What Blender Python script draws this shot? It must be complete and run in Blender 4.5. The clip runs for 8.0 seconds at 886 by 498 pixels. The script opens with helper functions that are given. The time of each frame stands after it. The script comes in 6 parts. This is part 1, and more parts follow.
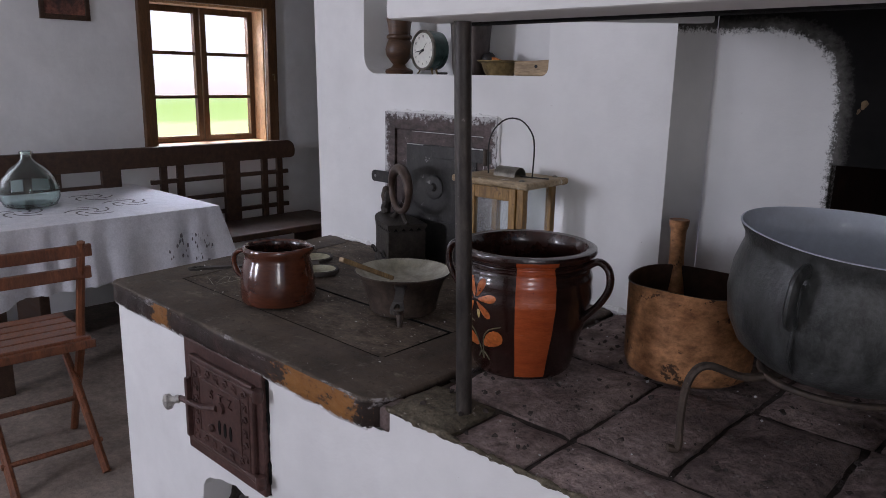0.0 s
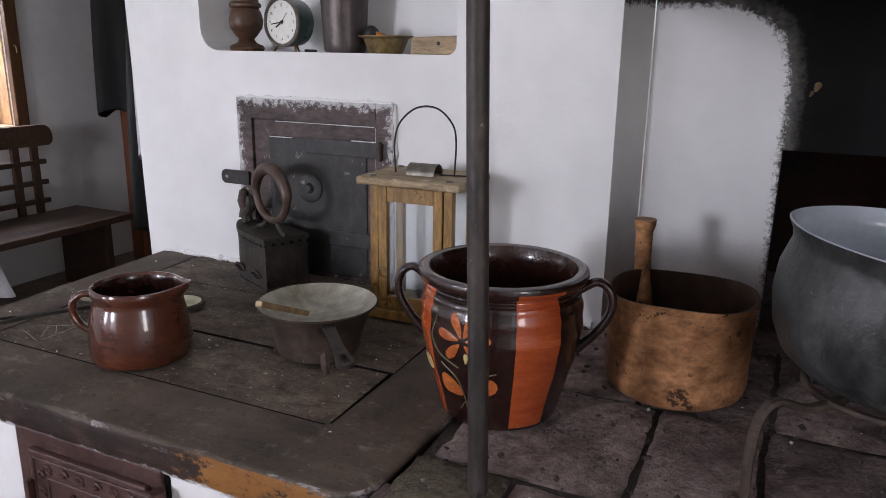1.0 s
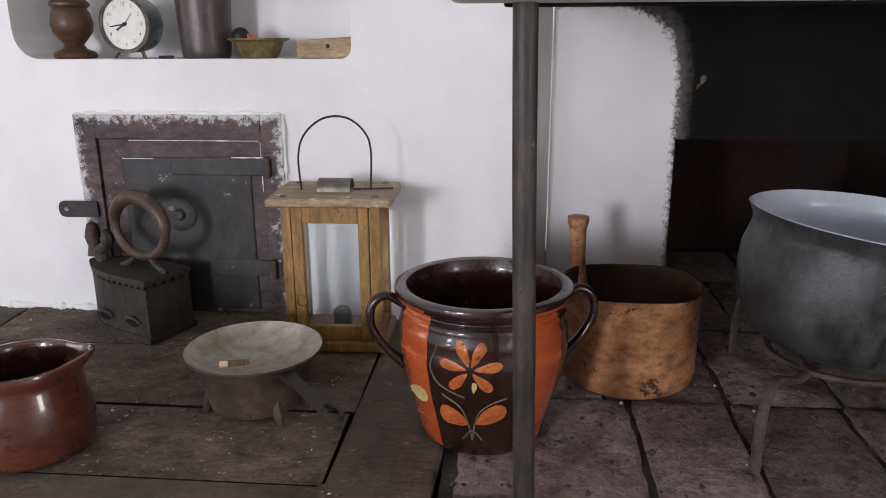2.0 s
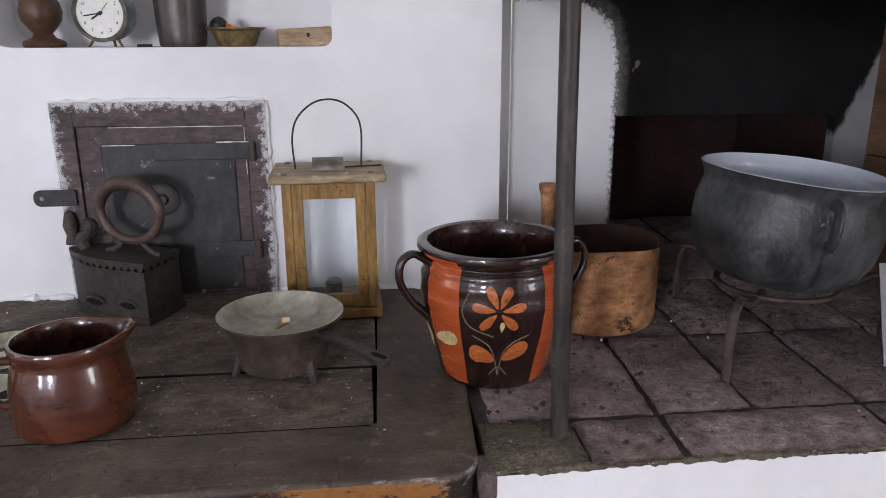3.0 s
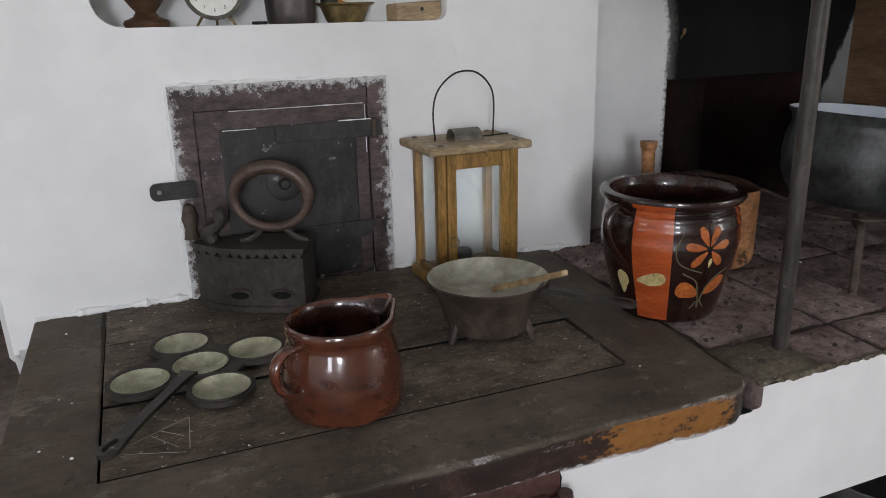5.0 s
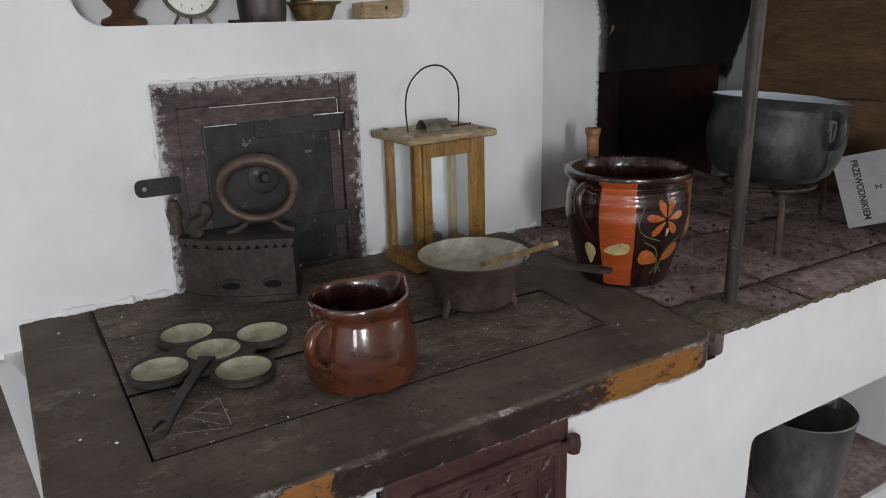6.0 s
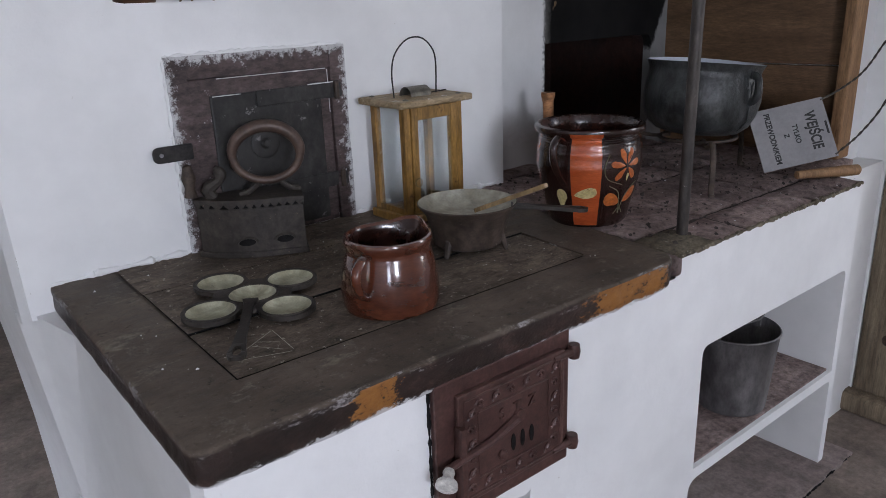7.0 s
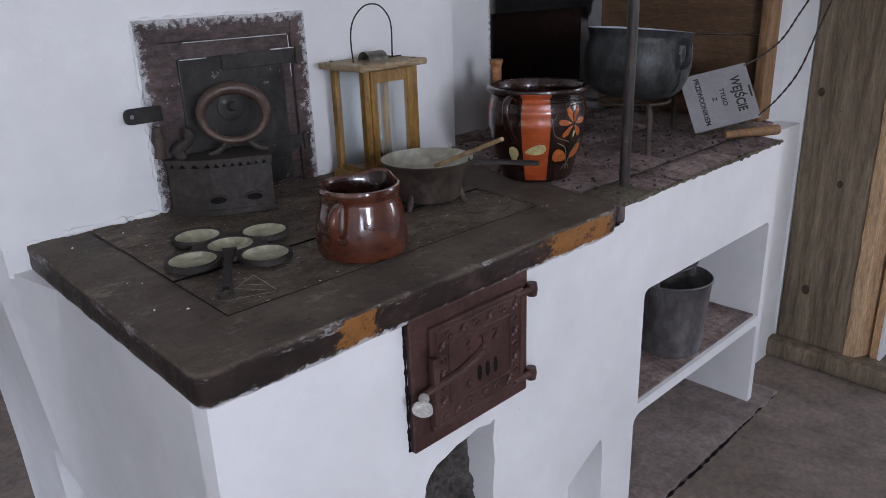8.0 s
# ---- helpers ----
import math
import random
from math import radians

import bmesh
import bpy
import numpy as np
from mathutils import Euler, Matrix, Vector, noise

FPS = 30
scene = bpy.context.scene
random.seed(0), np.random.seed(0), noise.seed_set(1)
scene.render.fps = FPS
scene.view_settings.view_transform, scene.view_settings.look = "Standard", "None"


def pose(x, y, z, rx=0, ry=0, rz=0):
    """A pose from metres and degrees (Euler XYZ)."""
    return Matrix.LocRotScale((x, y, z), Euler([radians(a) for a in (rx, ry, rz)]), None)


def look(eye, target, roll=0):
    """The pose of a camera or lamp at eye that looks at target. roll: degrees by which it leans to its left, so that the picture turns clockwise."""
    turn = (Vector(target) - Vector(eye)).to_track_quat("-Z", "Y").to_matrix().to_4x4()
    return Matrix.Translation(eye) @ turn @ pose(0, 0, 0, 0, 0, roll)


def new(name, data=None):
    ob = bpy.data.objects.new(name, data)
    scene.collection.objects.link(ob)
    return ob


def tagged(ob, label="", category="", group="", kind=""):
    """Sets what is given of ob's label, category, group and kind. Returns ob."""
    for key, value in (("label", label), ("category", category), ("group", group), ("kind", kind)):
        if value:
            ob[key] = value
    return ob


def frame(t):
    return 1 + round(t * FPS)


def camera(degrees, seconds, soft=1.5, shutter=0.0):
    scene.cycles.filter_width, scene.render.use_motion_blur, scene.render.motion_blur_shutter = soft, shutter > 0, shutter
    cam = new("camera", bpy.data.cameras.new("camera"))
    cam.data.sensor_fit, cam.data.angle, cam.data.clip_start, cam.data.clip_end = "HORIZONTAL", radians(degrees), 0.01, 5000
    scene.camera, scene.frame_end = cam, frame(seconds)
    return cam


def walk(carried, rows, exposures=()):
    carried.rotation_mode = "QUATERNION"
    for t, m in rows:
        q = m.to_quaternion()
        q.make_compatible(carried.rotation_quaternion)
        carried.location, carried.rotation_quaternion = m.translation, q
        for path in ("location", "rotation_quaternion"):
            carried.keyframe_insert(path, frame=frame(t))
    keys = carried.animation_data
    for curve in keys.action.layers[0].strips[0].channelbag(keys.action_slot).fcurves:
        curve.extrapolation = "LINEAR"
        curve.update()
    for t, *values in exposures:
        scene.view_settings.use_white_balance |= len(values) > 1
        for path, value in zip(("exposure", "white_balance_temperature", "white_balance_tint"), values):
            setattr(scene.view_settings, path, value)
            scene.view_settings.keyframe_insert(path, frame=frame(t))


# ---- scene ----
cam = camera(61.6, 8.0, 0.5)
PATH = [
    (0, (-0.035, 0.008, 1.411), (-1.376, 1.422, 0.96), 1.1),
    (0.5, (-0.296, 0.018, 1.459), (-1.392, 1.616, 0.963), 1.0),
    (1, (-0.454, 0.06, 1.431), (-1.264, 1.812, 0.908), 0.9),
    (1.5, (-0.647, 0.071, 1.448), (-1.12, 1.94, 0.914), 0.4),
    (1.7, (-0.699, 0.071, 1.462), (-1.046, 1.962, 0.911), 0.0),
    (2.8, (-0.976, -0.055, 1.434), (-0.811, 1.861, 0.883), -0.2),
    (3, (-1.011, -0.087, 1.443), (-0.809, 1.822, 0.883), -0.2),
    (3.5, (-1.179, -0.151, 1.439), (-0.888, 1.743, 0.868), -0.0),
    (4, (-1.364, -0.127, 1.416), (-0.992, 1.754, 0.848), -0.1),
    (4.5, (-1.534, -0.021, 1.408), (-1.002, 1.822, 0.842), -0.6),
    (4.7, (-1.582, -0.001, 1.419), (-0.97, 1.814, 0.84), -1.0),
    (5.8, (-1.844, 0.012, 1.42), (-0.914, 1.68, 0.826), -1.6),
    (6, (-1.861, -0.005, 1.418), (-0.88, 1.633, 0.821), -1.6),
    (6.5, (-1.978, -0.022, 1.417), (-0.879, 1.534, 0.806), -2.0),
    (7, (-2.121, -0.055, 1.408), (-0.937, 1.423, 0.765), -2.2),
    (7.5, (-2.164, -0.106, 1.383), (-0.917, 1.306, 0.711), -2.0),
    (8, (-2.241, -0.108, 1.378), (-0.941, 1.249, 0.691), -2.0),
]
EXPOSURES = [(0.0, -0.80, 6100, 22), (0.5, -0.38, 6150, 22), (1.0, -0.17, 6250, 21), (1.5, 0.08, 6450, 21), (3.5, -0.15, 6150, 20), (4.5, -0.38, 6350, 14), (6.0, -0.38, 6450, 13), (7.0, -0.44, 5980, 17), (8.0, -0.48, 5880, 18)]
walk(cam, [(t, look(eye, target, roll)) for t, eye, target, roll in PATH], EXPOSURES)


# ---- world, sun, window light ----
world = bpy.data.worlds.new("sky")
scene.world = world
world.use_nodes = True
wn = world.node_tree.nodes
sky = wn.new("ShaderNodeTexSky")
sky.sky_type = "NISHITA"
sky.sun_disc = False
sky.sun_elevation, sky.sun_rotation = radians(52), radians(200)
wn["Background"].inputs["Strength"].default_value = 0.12
world.node_tree.links.new(sky.outputs["Color"], wn["Background"].inputs["Color"])

sun_data = bpy.data.lights.new("sun", "SUN")
sun_data.energy, sun_data.angle, sun_data.color = 3.0, radians(0.5), (1.0, 0.95, 0.88)
sun = new("sun", sun_data)
sun.matrix_world = look((0, 0, 0), (-0.3, -0.55, -0.8))


def window_light(name, eye, target, w, h, power, color):
    data = bpy.data.lights.new(name, "AREA")
    data.shape, data.size, data.size_y, data.energy, data.color = "RECTANGLE", w, h, power, color
    ob = new(name, data)
    ob.matrix_world = look(eye, target)
    return ob


window_light("south_window_light", (-2.5, -2.44, 1.60), (-2.2, 0, 1.35), 0.42, 0.66, 62, (0.93, 0.96, 1.0))
window_light("south_west_window_light", (-3.95, -2.44, 1.34), (-2.6, 0, 1.2), 0.46, 0.72, 24, (0.90, 0.94, 1.0))
window_light("door_light", (0.64, -0.33, 1.36), (-1.0, -0.33, 1.36), 0.40, 0.70, 11, (0.975, 0.965, 0.89))
window_light("west_window_light", (-4.65, 0.55, 1.4), (-3.0, 0.55, 1.4), 0.70, 0.80, 2.5, (0.93, 0.97, 0.90))

window_light("west_window_sky_light", (-5.6, 2.66, 2.28), (-4.0, 2.35, 1.1), 1.0, 0.4, 230, (0.86, 0.92, 1.0))


# ---- materials ----
def links_of(m):
    m.use_nodes = True
    return m.node_tree.nodes, m.node_tree.links, m.node_tree.nodes["Principled BSDF"]


def noise_node(nodes, links, coord, scale, detail=6, rough=0.6, stretch=(1, 1, 1)):
    mp = nodes.new("ShaderNodeMapping")
    mp.inputs["Scale"].default_value = stretch
    links.new(coord, mp.inputs["Vector"])
    n = nodes.new("ShaderNodeTexNoise")
    n.inputs["Scale"].default_value, n.inputs["Detail"].default_value, n.inputs["Roughness"].default_value = scale, detail, rough
    links.new(mp.outputs["Vector"], n.inputs["Vector"])
    return n.outputs["Fac"]


def ramp(nodes, links, fac, stops):
    r = nodes.new("ShaderNodeValToRGB")
    while len(r.color_ramp.elements) < len(stops):
        r.color_ramp.elements.new(0.5)
    for e, (p, c) in zip(r.color_ramp.elements, stops):
        e.position = p
        e.color = (c, c, c, 1) if isinstance(c, (int, float)) else (*c, 1)
    links.new(fac, r.inputs["Fac"])
    return r.outputs["Color"]


def blend(nodes, links, fac, a, b, mode="MIX"):
    n = nodes.new("ShaderNodeMix")
    n.data_type, n.blend_type = "RGBA", mode
    for sock, v in ((n.inputs["Factor"], fac), (n.inputs[6], a), (n.inputs[7], b)):
        if isinstance(v, (int, float)):
            sock.default_value = v
        elif isinstance(v, tuple):
            sock.default_value = (*v, 1)
        else:
            links.new(v, sock)
    return n.outputs[2]


def math_node(nodes, links, op, a, b=0.0, clamp=False):
    n = nodes.new("ShaderNodeMath")
    n.operation, n.use_clamp = op, clamp
    for sock, v in zip(n.inputs, (a, b)):
        if isinstance(v, (int, float)):
            sock.default_value = v
        else:
            links.new(v, sock)
    return n.outputs[0]


def bump_on(nodes, links, bsdf, height, strength, distance):
    b = nodes.new("ShaderNodeBump")
    b.inputs["Strength"].default_value, b.inputs["Distance"].default_value = strength, distance
    links.new(height, b.inputs["Height"])
    links.new(b.outputs["Normal"], bsdf.inputs["Normal"])


def surface(name, a, b, scale=6, rough=0.6, fine=70, bump=0.3, dist=0.003, metal=0.0, coat=0.0, stretch=(1, 1, 1), speck=None, speck_at=0.68, vary=0.0, mottle=0.6, spec=0.4):
    """A worn surface: two tones in patches, fine grain, specks, uneven gloss and relief."""
    m = bpy.data.materials.new(name)
    nodes, links, bsdf = links_of(m)
    co = nodes.new("ShaderNodeTexCoord").outputs["Object"]
    big = noise_node(nodes, links, co, scale, 5, 0.6, stretch)
    mid = noise_node(nodes, links, co, scale * 4.3, 6, 0.7, stretch)
    grain = noise_node(nodes, links, co, fine, 8, 0.75, stretch)
    col = ramp(nodes, links, big, [(0.32, a), (0.68, b)])
    col = blend(nodes, links, mottle, col, ramp(nodes, links, mid, [(0.32, 0.45), (0.52, 1.0), (0.70, 1.35)]), "MULTIPLY")
    col = blend(nodes, links, 0.2 + 0.9 * mottle, col, ramp(nodes, links, grain, [(0.32, 0.5), (0.66, 1.15)]), "MULTIPLY")
    if speck:
        sp = noise_node(nodes, links, co, fine * 0.45, 4, 0.75)
        col = blend(nodes, links, ramp(nodes, links, sp, [(speck_at, 0.0), (speck_at + 0.05, 1.0)]), col, speck)
    if vary:
        info = nodes.new("ShaderNodeObjectInfo")
        v = math_node(nodes, links, "MULTIPLY_ADD", info.outputs["Random"], vary)
        v.node.inputs[2].default_value = 1 - vary * 0.6
        col = blend(nodes, links, 1.0, col, v, "MULTIPLY")
    links.new(col, bsdf.inputs["Base Color"])
    r = math_node(nodes, links, "MULTIPLY_ADD", big, 0.35)
    r.node.inputs[2].default_value = rough - 0.17
    links.new(r, bsdf.inputs["Roughness"])
    bsdf.inputs["Metallic"].default_value = metal
    bsdf.inputs["Specular IOR Level"].default_value = spec
    bsdf.inputs["Coat Weight"].default_value = coat
    bsdf.inputs["Coat Roughness"].default_value = 0.08
    both = math_node(nodes, links, "MULTIPLY_ADD", mid, 1.1)
    links.new(math_node(nodes, links, "MULTIPLY", grain, 0.7), both.node.inputs[2])
    bump_on(nodes, links, bsdf, both, bump, dist)
    return m


def glass(name, tint, rough=0.03):
    m = bpy.data.materials.new(name)
    nodes, links, bsdf = links_of(m)
    bsdf.inputs["Base Color"].default_value = (*tint, 1)
    bsdf.inputs["Transmission Weight"].default_value = 1.0
    bsdf.inputs["Roughness"].default_value = rough
    bsdf.inputs["IOR"].default_value = 1.45
    return m


def plaster_material(name, sooty=False):
    """Lumpy whitewash; where sooty, stained black round the open hearth with a ragged border."""
    m = bpy.data.materials.new(name)
    nodes, links, bsdf = links_of(m)
    co = nodes.new("ShaderNodeTexCoord").outputs["Object"]
    big = noise_node(nodes, links, co, 2.2, 4, 0.55)
    mid = noise_node(nodes, links, co, 14, 5, 0.6)
    fine = noise_node(nodes, links, co, 90, 6, 0.7)
    col = ramp(nodes, links, big, [(0.3, (0.72, 0.72, 0.71)), (0.7, (0.83, 0.83, 0.82))])
    col = blend(nodes, links, 0.25, col, ramp(nodes, links, mid, [(0.3, 0.8), (0.65, 1.0)]), "MULTIPLY")
    chips = noise_node(nodes, links, co, 38, 5, 0.8)
    col = blend(nodes, links, ramp(nodes, links, chips, [(0.69, 0.0), (0.74, 0.5)]), col, (0.42, 0.38, 0.33))
    height = math_node(nodes, links, "MULTIPLY_ADD", big, 5.0)
    small = math_node(nodes, links, "MULTIPLY_ADD", mid, 0.9)
    links.new(math_node(nodes, links, "MULTIPLY", fine, 0.25), small.node.inputs[2])
    links.new(small, height.node.inputs[2])
    bump_on(nodes, links, bsdf, height, 0.35, 0.006)
    if sooty:
        xyz = nodes.new("ShaderNodeSeparateXYZ")
        links.new(co, xyz.inputs[0])
        X, Z = xyz.outputs["X"], xyz.outputs["Z"]
        ragged = noise_node(nodes, links, co, 26, 8, 0.75)
        wob = math_node(nodes, links, "MULTIPLY", math_node(nodes, links, "SUBTRACT", ragged, 0.5), 0.16)
        # clean oval of whitewash left of the fire mouth
        dx = math_node(nodes, links, "MULTIPLY", math_node(nodes, links, "SUBTRACT", X, -0.70), 1 / 0.226)
        dz = math_node(nodes, links, "MULTIPLY", math_node(nodes, links, "MAXIMUM", math_node(nodes, links, "SUBTRACT", Z, 1.30), 0.0), 1 / 0.205)
        p4 = math_node(nodes, links, "ADD", math_node(nodes, links, "POWER", math_node(nodes, links, "ABSOLUTE", dx), 4.0), math_node(nodes, links, "POWER", dz, 4.0))
        d = math_node(nodes, links, "ADD", math_node(nodes, links, "SUBTRACT", p4, 1.0), math_node(nodes, links, "MULTIPLY", wob, 2.5))
        speckle = math_node(nodes, links, "MULTIPLY", math_node(nodes, links, "SUBTRACT", noise_node(nodes, links, co, 110, 7, 0.8), 0.5), 1.1)
        d = math_node(nodes, links, "ADD", d, speckle)
        mask = ramp(nodes, links, d, [(0.0, 0.0), (0.2, 1.0)])
        # the soot ends again along a slanting line beside the partition
        slant = math_node(nodes, links, "SUBTRACT", X, math_node(nodes, links, "MULTIPLY_ADD", Z, 0.45))
        slant.node.inputs[1].links[0].from_node.inputs[2].default_value = 0.035 - 1.2 * 0.45
        edge = math_node(nodes, links, "ADD", slant, math_node(nodes, links, "MULTIPLY", wob, 0.3))
        mask = math_node(nodes, links, "MULTIPLY", mask, ramp(nodes, links, edge, [(0.0, 1.0), (0.012, 0.45)]))
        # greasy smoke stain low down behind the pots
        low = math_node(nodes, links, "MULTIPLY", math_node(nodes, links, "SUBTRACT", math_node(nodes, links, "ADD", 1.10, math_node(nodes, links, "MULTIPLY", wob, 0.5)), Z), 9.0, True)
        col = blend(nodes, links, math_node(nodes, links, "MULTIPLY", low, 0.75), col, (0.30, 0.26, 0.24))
        smoke = math_node(nodes, links, "MULTIPLY", mask, ramp(nodes, links, math_node(nodes, links, "SUBTRACT", d, 0.30), [(0.0, 0.0), (0.5, 1.0)]))
        col = blend(nodes, links, mask, col, ramp(nodes, links, mid, [(0.35, (0.035, 0.034, 0.030)), (0.7, (0.15, 0.145, 0.135))]))
        col = blend(nodes, links, smoke, col, ramp(nodes, links, mid, [(0.35, (0.005, 0.005, 0.005)), (0.75, (0.011, 0.010, 0.010))]))
    links.new(col, bsdf.inputs["Base Color"])
    bsdf.inputs["Roughness"].default_value = 0.92
    bsdf.inputs["Specular IOR Level"].default_value = 0.25
    return m


def edge_paint_material():
    """Brown-black greasy stove slab with rests of ochre paint along its front edge."""
    m = bpy.data.materials.new("stove_slab")
    nodes, links, bsdf = links_of(m)
    co = nodes.new("ShaderNodeTexCoord").outputs["Object"]
    big = noise_node(nodes, links, co, 5, 6, 0.65)
    mid = noise_node(nodes, links, co, 22, 8, 0.75, (0.6, 1.6, 1))
    fine = noise_node(nodes, links, co, 120, 6, 0.7)
    col = ramp(nodes, links, big, [(0.3, (0.045, 0.034, 0.026)), (0.7, (0.138, 0.107, 0.082))])
    col = blend(nodes, links, 0.8, col, ramp(nodes, links, mid, [(0.30, 0.45), (0.52, 1.0), (0.72, 1.4)]), "MULTIPLY")
    scuff = noise_node(nodes, links, co, 17, 9, 0.8, (0.8, 1.3, 1))
    col = blend(nodes, links, ramp(nodes, links, scuff, [(0.56, 0.0), (0.68, 0.7)]), col, (0.27, 0.235, 0.185))
    col = blend(nodes, links, ramp(nodes, links, noise_node(nodes, links, co, 7, 5, 0.7), [(0.62, 0.0), (0.72, 0.75)]), col, (0.018, 0.016, 0.015))
    smear = noise_node(nodes, links, co, 6.5, 10, 0.78, (1.6, 0.9, 1))
    col = blend(nodes, links, ramp(nodes, links, smear, [(0.60, 0.0), (0.74, 0.65)]), col, (0.34, 0.31, 0.25))
    pit = noise_node(nodes, links, co, 60, 8, 0.8)
    col = blend(nodes, links, ramp(nodes, links, pit, [(0.34, 0.75), (0.44, 0.0)]), col, (0.014, 0.011, 0.008))
    dust = noise_node(nodes, links, co, 170, 5, 0.75)
    col = blend(nodes, links, ramp(nodes, links, dust, [(0.64, 0.0), (0.70, 0.55)]), col, (0.34, 0.32, 0.29))
    xyz = nodes.new("ShaderNodeSeparateXYZ")
    links.new(co, xyz.inputs[0])
    tilt_free = math_node(nodes, links, "SUBTRACT", xyz.outputs["Z"], math_node(nodes, links, "MULTIPLY", math_node(nodes, links, "SUBTRACT", xyz.outputs["Y"], 0.74), 0.03))
    wear = math_node(nodes, links, "MULTIPLY", math_node(nodes, links, "SUBTRACT", mid, 0.5), 0.02)
    level = math_node(nodes, links, "ADD", tilt_free, wear)
    band = ramp(nodes, links, math_node(nodes, links, "MULTIPLY", math_node(nodes, links, "SUBTRACT", 0.893, level), 40.0), [(0.0, 0.0), (0.25, 0.92)])
    tar = ramp(nodes, links, scuff, [(0.35, (0.010, 0.008, 0.007)), (0.55, (0.028, 0.017, 0.014)), (0.68, (0.075, 0.04, 0.036))])
    col = blend(nodes, links, band, col, tar)
    arris = math_node(nodes, links, "MULTIPLY", math_node(nodes, links, "LESS_THAN", tilt_free, 0.8958), math_node(nodes, links, "GREATER_THAN", level, 0.878))
    chip = ramp(nodes, links, noise_node(nodes, links, co, 20, 10, 0.82, (0.5, 0.5, 1)), [(0.53, 0.0), (0.60, 0.8)])
    col = blend(nodes, links, math_node(nodes, links, "MULTIPLY", arris, chip), col, (0.36, 0.34, 0.34))
    near = math_node(nodes, links, "LESS_THAN", xyz.outputs["Y"], 0.752)
    under = math_node(nodes, links, "LESS_THAN", xyz.outputs["Z"], 0.892)
    face = math_node(nodes, links, "MULTIPLY", near, under)
    flake = noise_node(nodes, links, co, 48, 9, 0.82, (0.6, 1, 1))
    X = xyz.outputs["X"]
    rests = None
    # rests of ochre: centre along the edge, half length
    for cx, half in ((-1.03, 0.135), (-1.615, 0.045)):
        q = math_node(nodes, links, "MULTIPLY", math_node(nodes, links, "ABSOLUTE", math_node(nodes, links, "SUBTRACT", X, cx)), 1 / half)
        q = math_node(nodes, links, "SUBTRACT", 1.0, q)
        rests = q if rests is None else math_node(nodes, links, "MAXIMUM", rests, q)
    where = math_node(nodes, links, "ADD", math_node(nodes, links, "MULTIPLY", math_node(nodes, links, "MINIMUM", rests, 0.55), 0.9), math_node(nodes, links, "MULTIPLY", math_node(nodes, links, "SUBTRACT", flake, 0.5), 3.4))
    ochre = ramp(nodes, links, where, [(0.20, 0.0), (0.27, 1.0)])
    paint = ramp(nodes, links, flake, [(0.35, (0.19, 0.078, 0.022)), (0.7, (0.31, 0.14, 0.036))])
    col = blend(nodes, links, math_node(nodes, links, "MULTIPLY", face, ochre), col, paint)
    splash = math_node(nodes, links, "ADD", tilt_free, math_node(nodes, links, "MULTIPLY", math_node(nodes, links, "SUBTRACT", noise_node(nodes, links, co, 45, 8, 0.8), 0.5), 0.05))
    col = blend(nodes, links, ramp(nodes, links, math_node(nodes, links, "MULTIPLY", math_node(nodes, links, "SUBTRACT", 0.845, splash), 60.0), [(0.0, 0.0), (0.2, 0.8)]), col, (0.60, 0.60, 0.60))
    links.new(col, bsdf.inputs["Base Color"])
    links.new(blend(nodes, links, band, ramp(nodes, links, mid, [(0.3, 0.55), (0.7, 0.85)]), ramp(nodes, links, mid, [(0.3, (0.26, 0.26, 0.26)), (0.7, (0.55, 0.55, 0.55))])), bsdf.inputs["Roughness"])
    bsdf.inputs["Specular IOR Level"].default_value = 0.28
    h = math_node(nodes, links, "MULTIPLY_ADD", mid, 1.0)
    links.new(math_node(nodes, links, "MULTIPLY", big, 1.5), h.node.inputs[2])
    bump_on(nodes, links, bsdf, h, 0.7, 0.004)
    return m


PLASTER = plaster_material("whitewashed_plaster")
SOOTY = plaster_material("sooty_whitewash", True)
SLAB = edge_paint_material()
PLATE = surface("stove_plate_iron", (0.060, 0.046, 0.035), (0.195, 0.153, 0.117), 8, 0.72, 170, 0.7, 0.003, 0.1, 0, (0.7, 1.2, 1), (0.36, 0.33, 0.28), 0.62, 0.3, 1.0, 0.22)
BRICK = surface("hearth_brick", (0.23, 0.165, 0.152), (0.55, 0.425, 0.39), 9, 0.85, 75, 1.0, 0.02, 0, 0, (1, 1, 1), (0.46, 0.41, 0.38), 0.64, 0.45, 0.8, 0.25)
SANDY = surface("sandy_mortar", (0.12, 0.095, 0.062), (0.26, 0.22, 0.155), 16, 0.9, 90, 1.0, 0.012, 0, 0, (1, 1, 1), (0.42, 0.38, 0.31), 0.62, mottle=0.9)
MORTAR = surface("mortar_bed", (0.05, 0.038, 0.033), (0.13, 0.105, 0.092), 12, 0.9, 80, 1.0, 0.01)
CLAY = surface("clay_floor", (0.17, 0.132, 0.106), (0.31, 0.252, 0.21), 2.5, 0.85, 45, 0.6, 0.006, 0, 0, (1, 1, 1), (0.32, 0.27, 0.22), 0.70)
SLABSTONE = surface("dusty_hearth_stone", (0.20, 0.155, 0.14), (0.36, 0.295, 0.27), 4, 0.85, 60, 0.7, 0.005, 0, 0, (1, 1, 1), (0.42, 0.37, 0.33), 0.68)
SOOT = surface("soot", (0.004, 0.004, 0.004), (0.013, 0.012, 0.012), 7, 0.75, 50, 0.7, 0.006, spec=0.12)
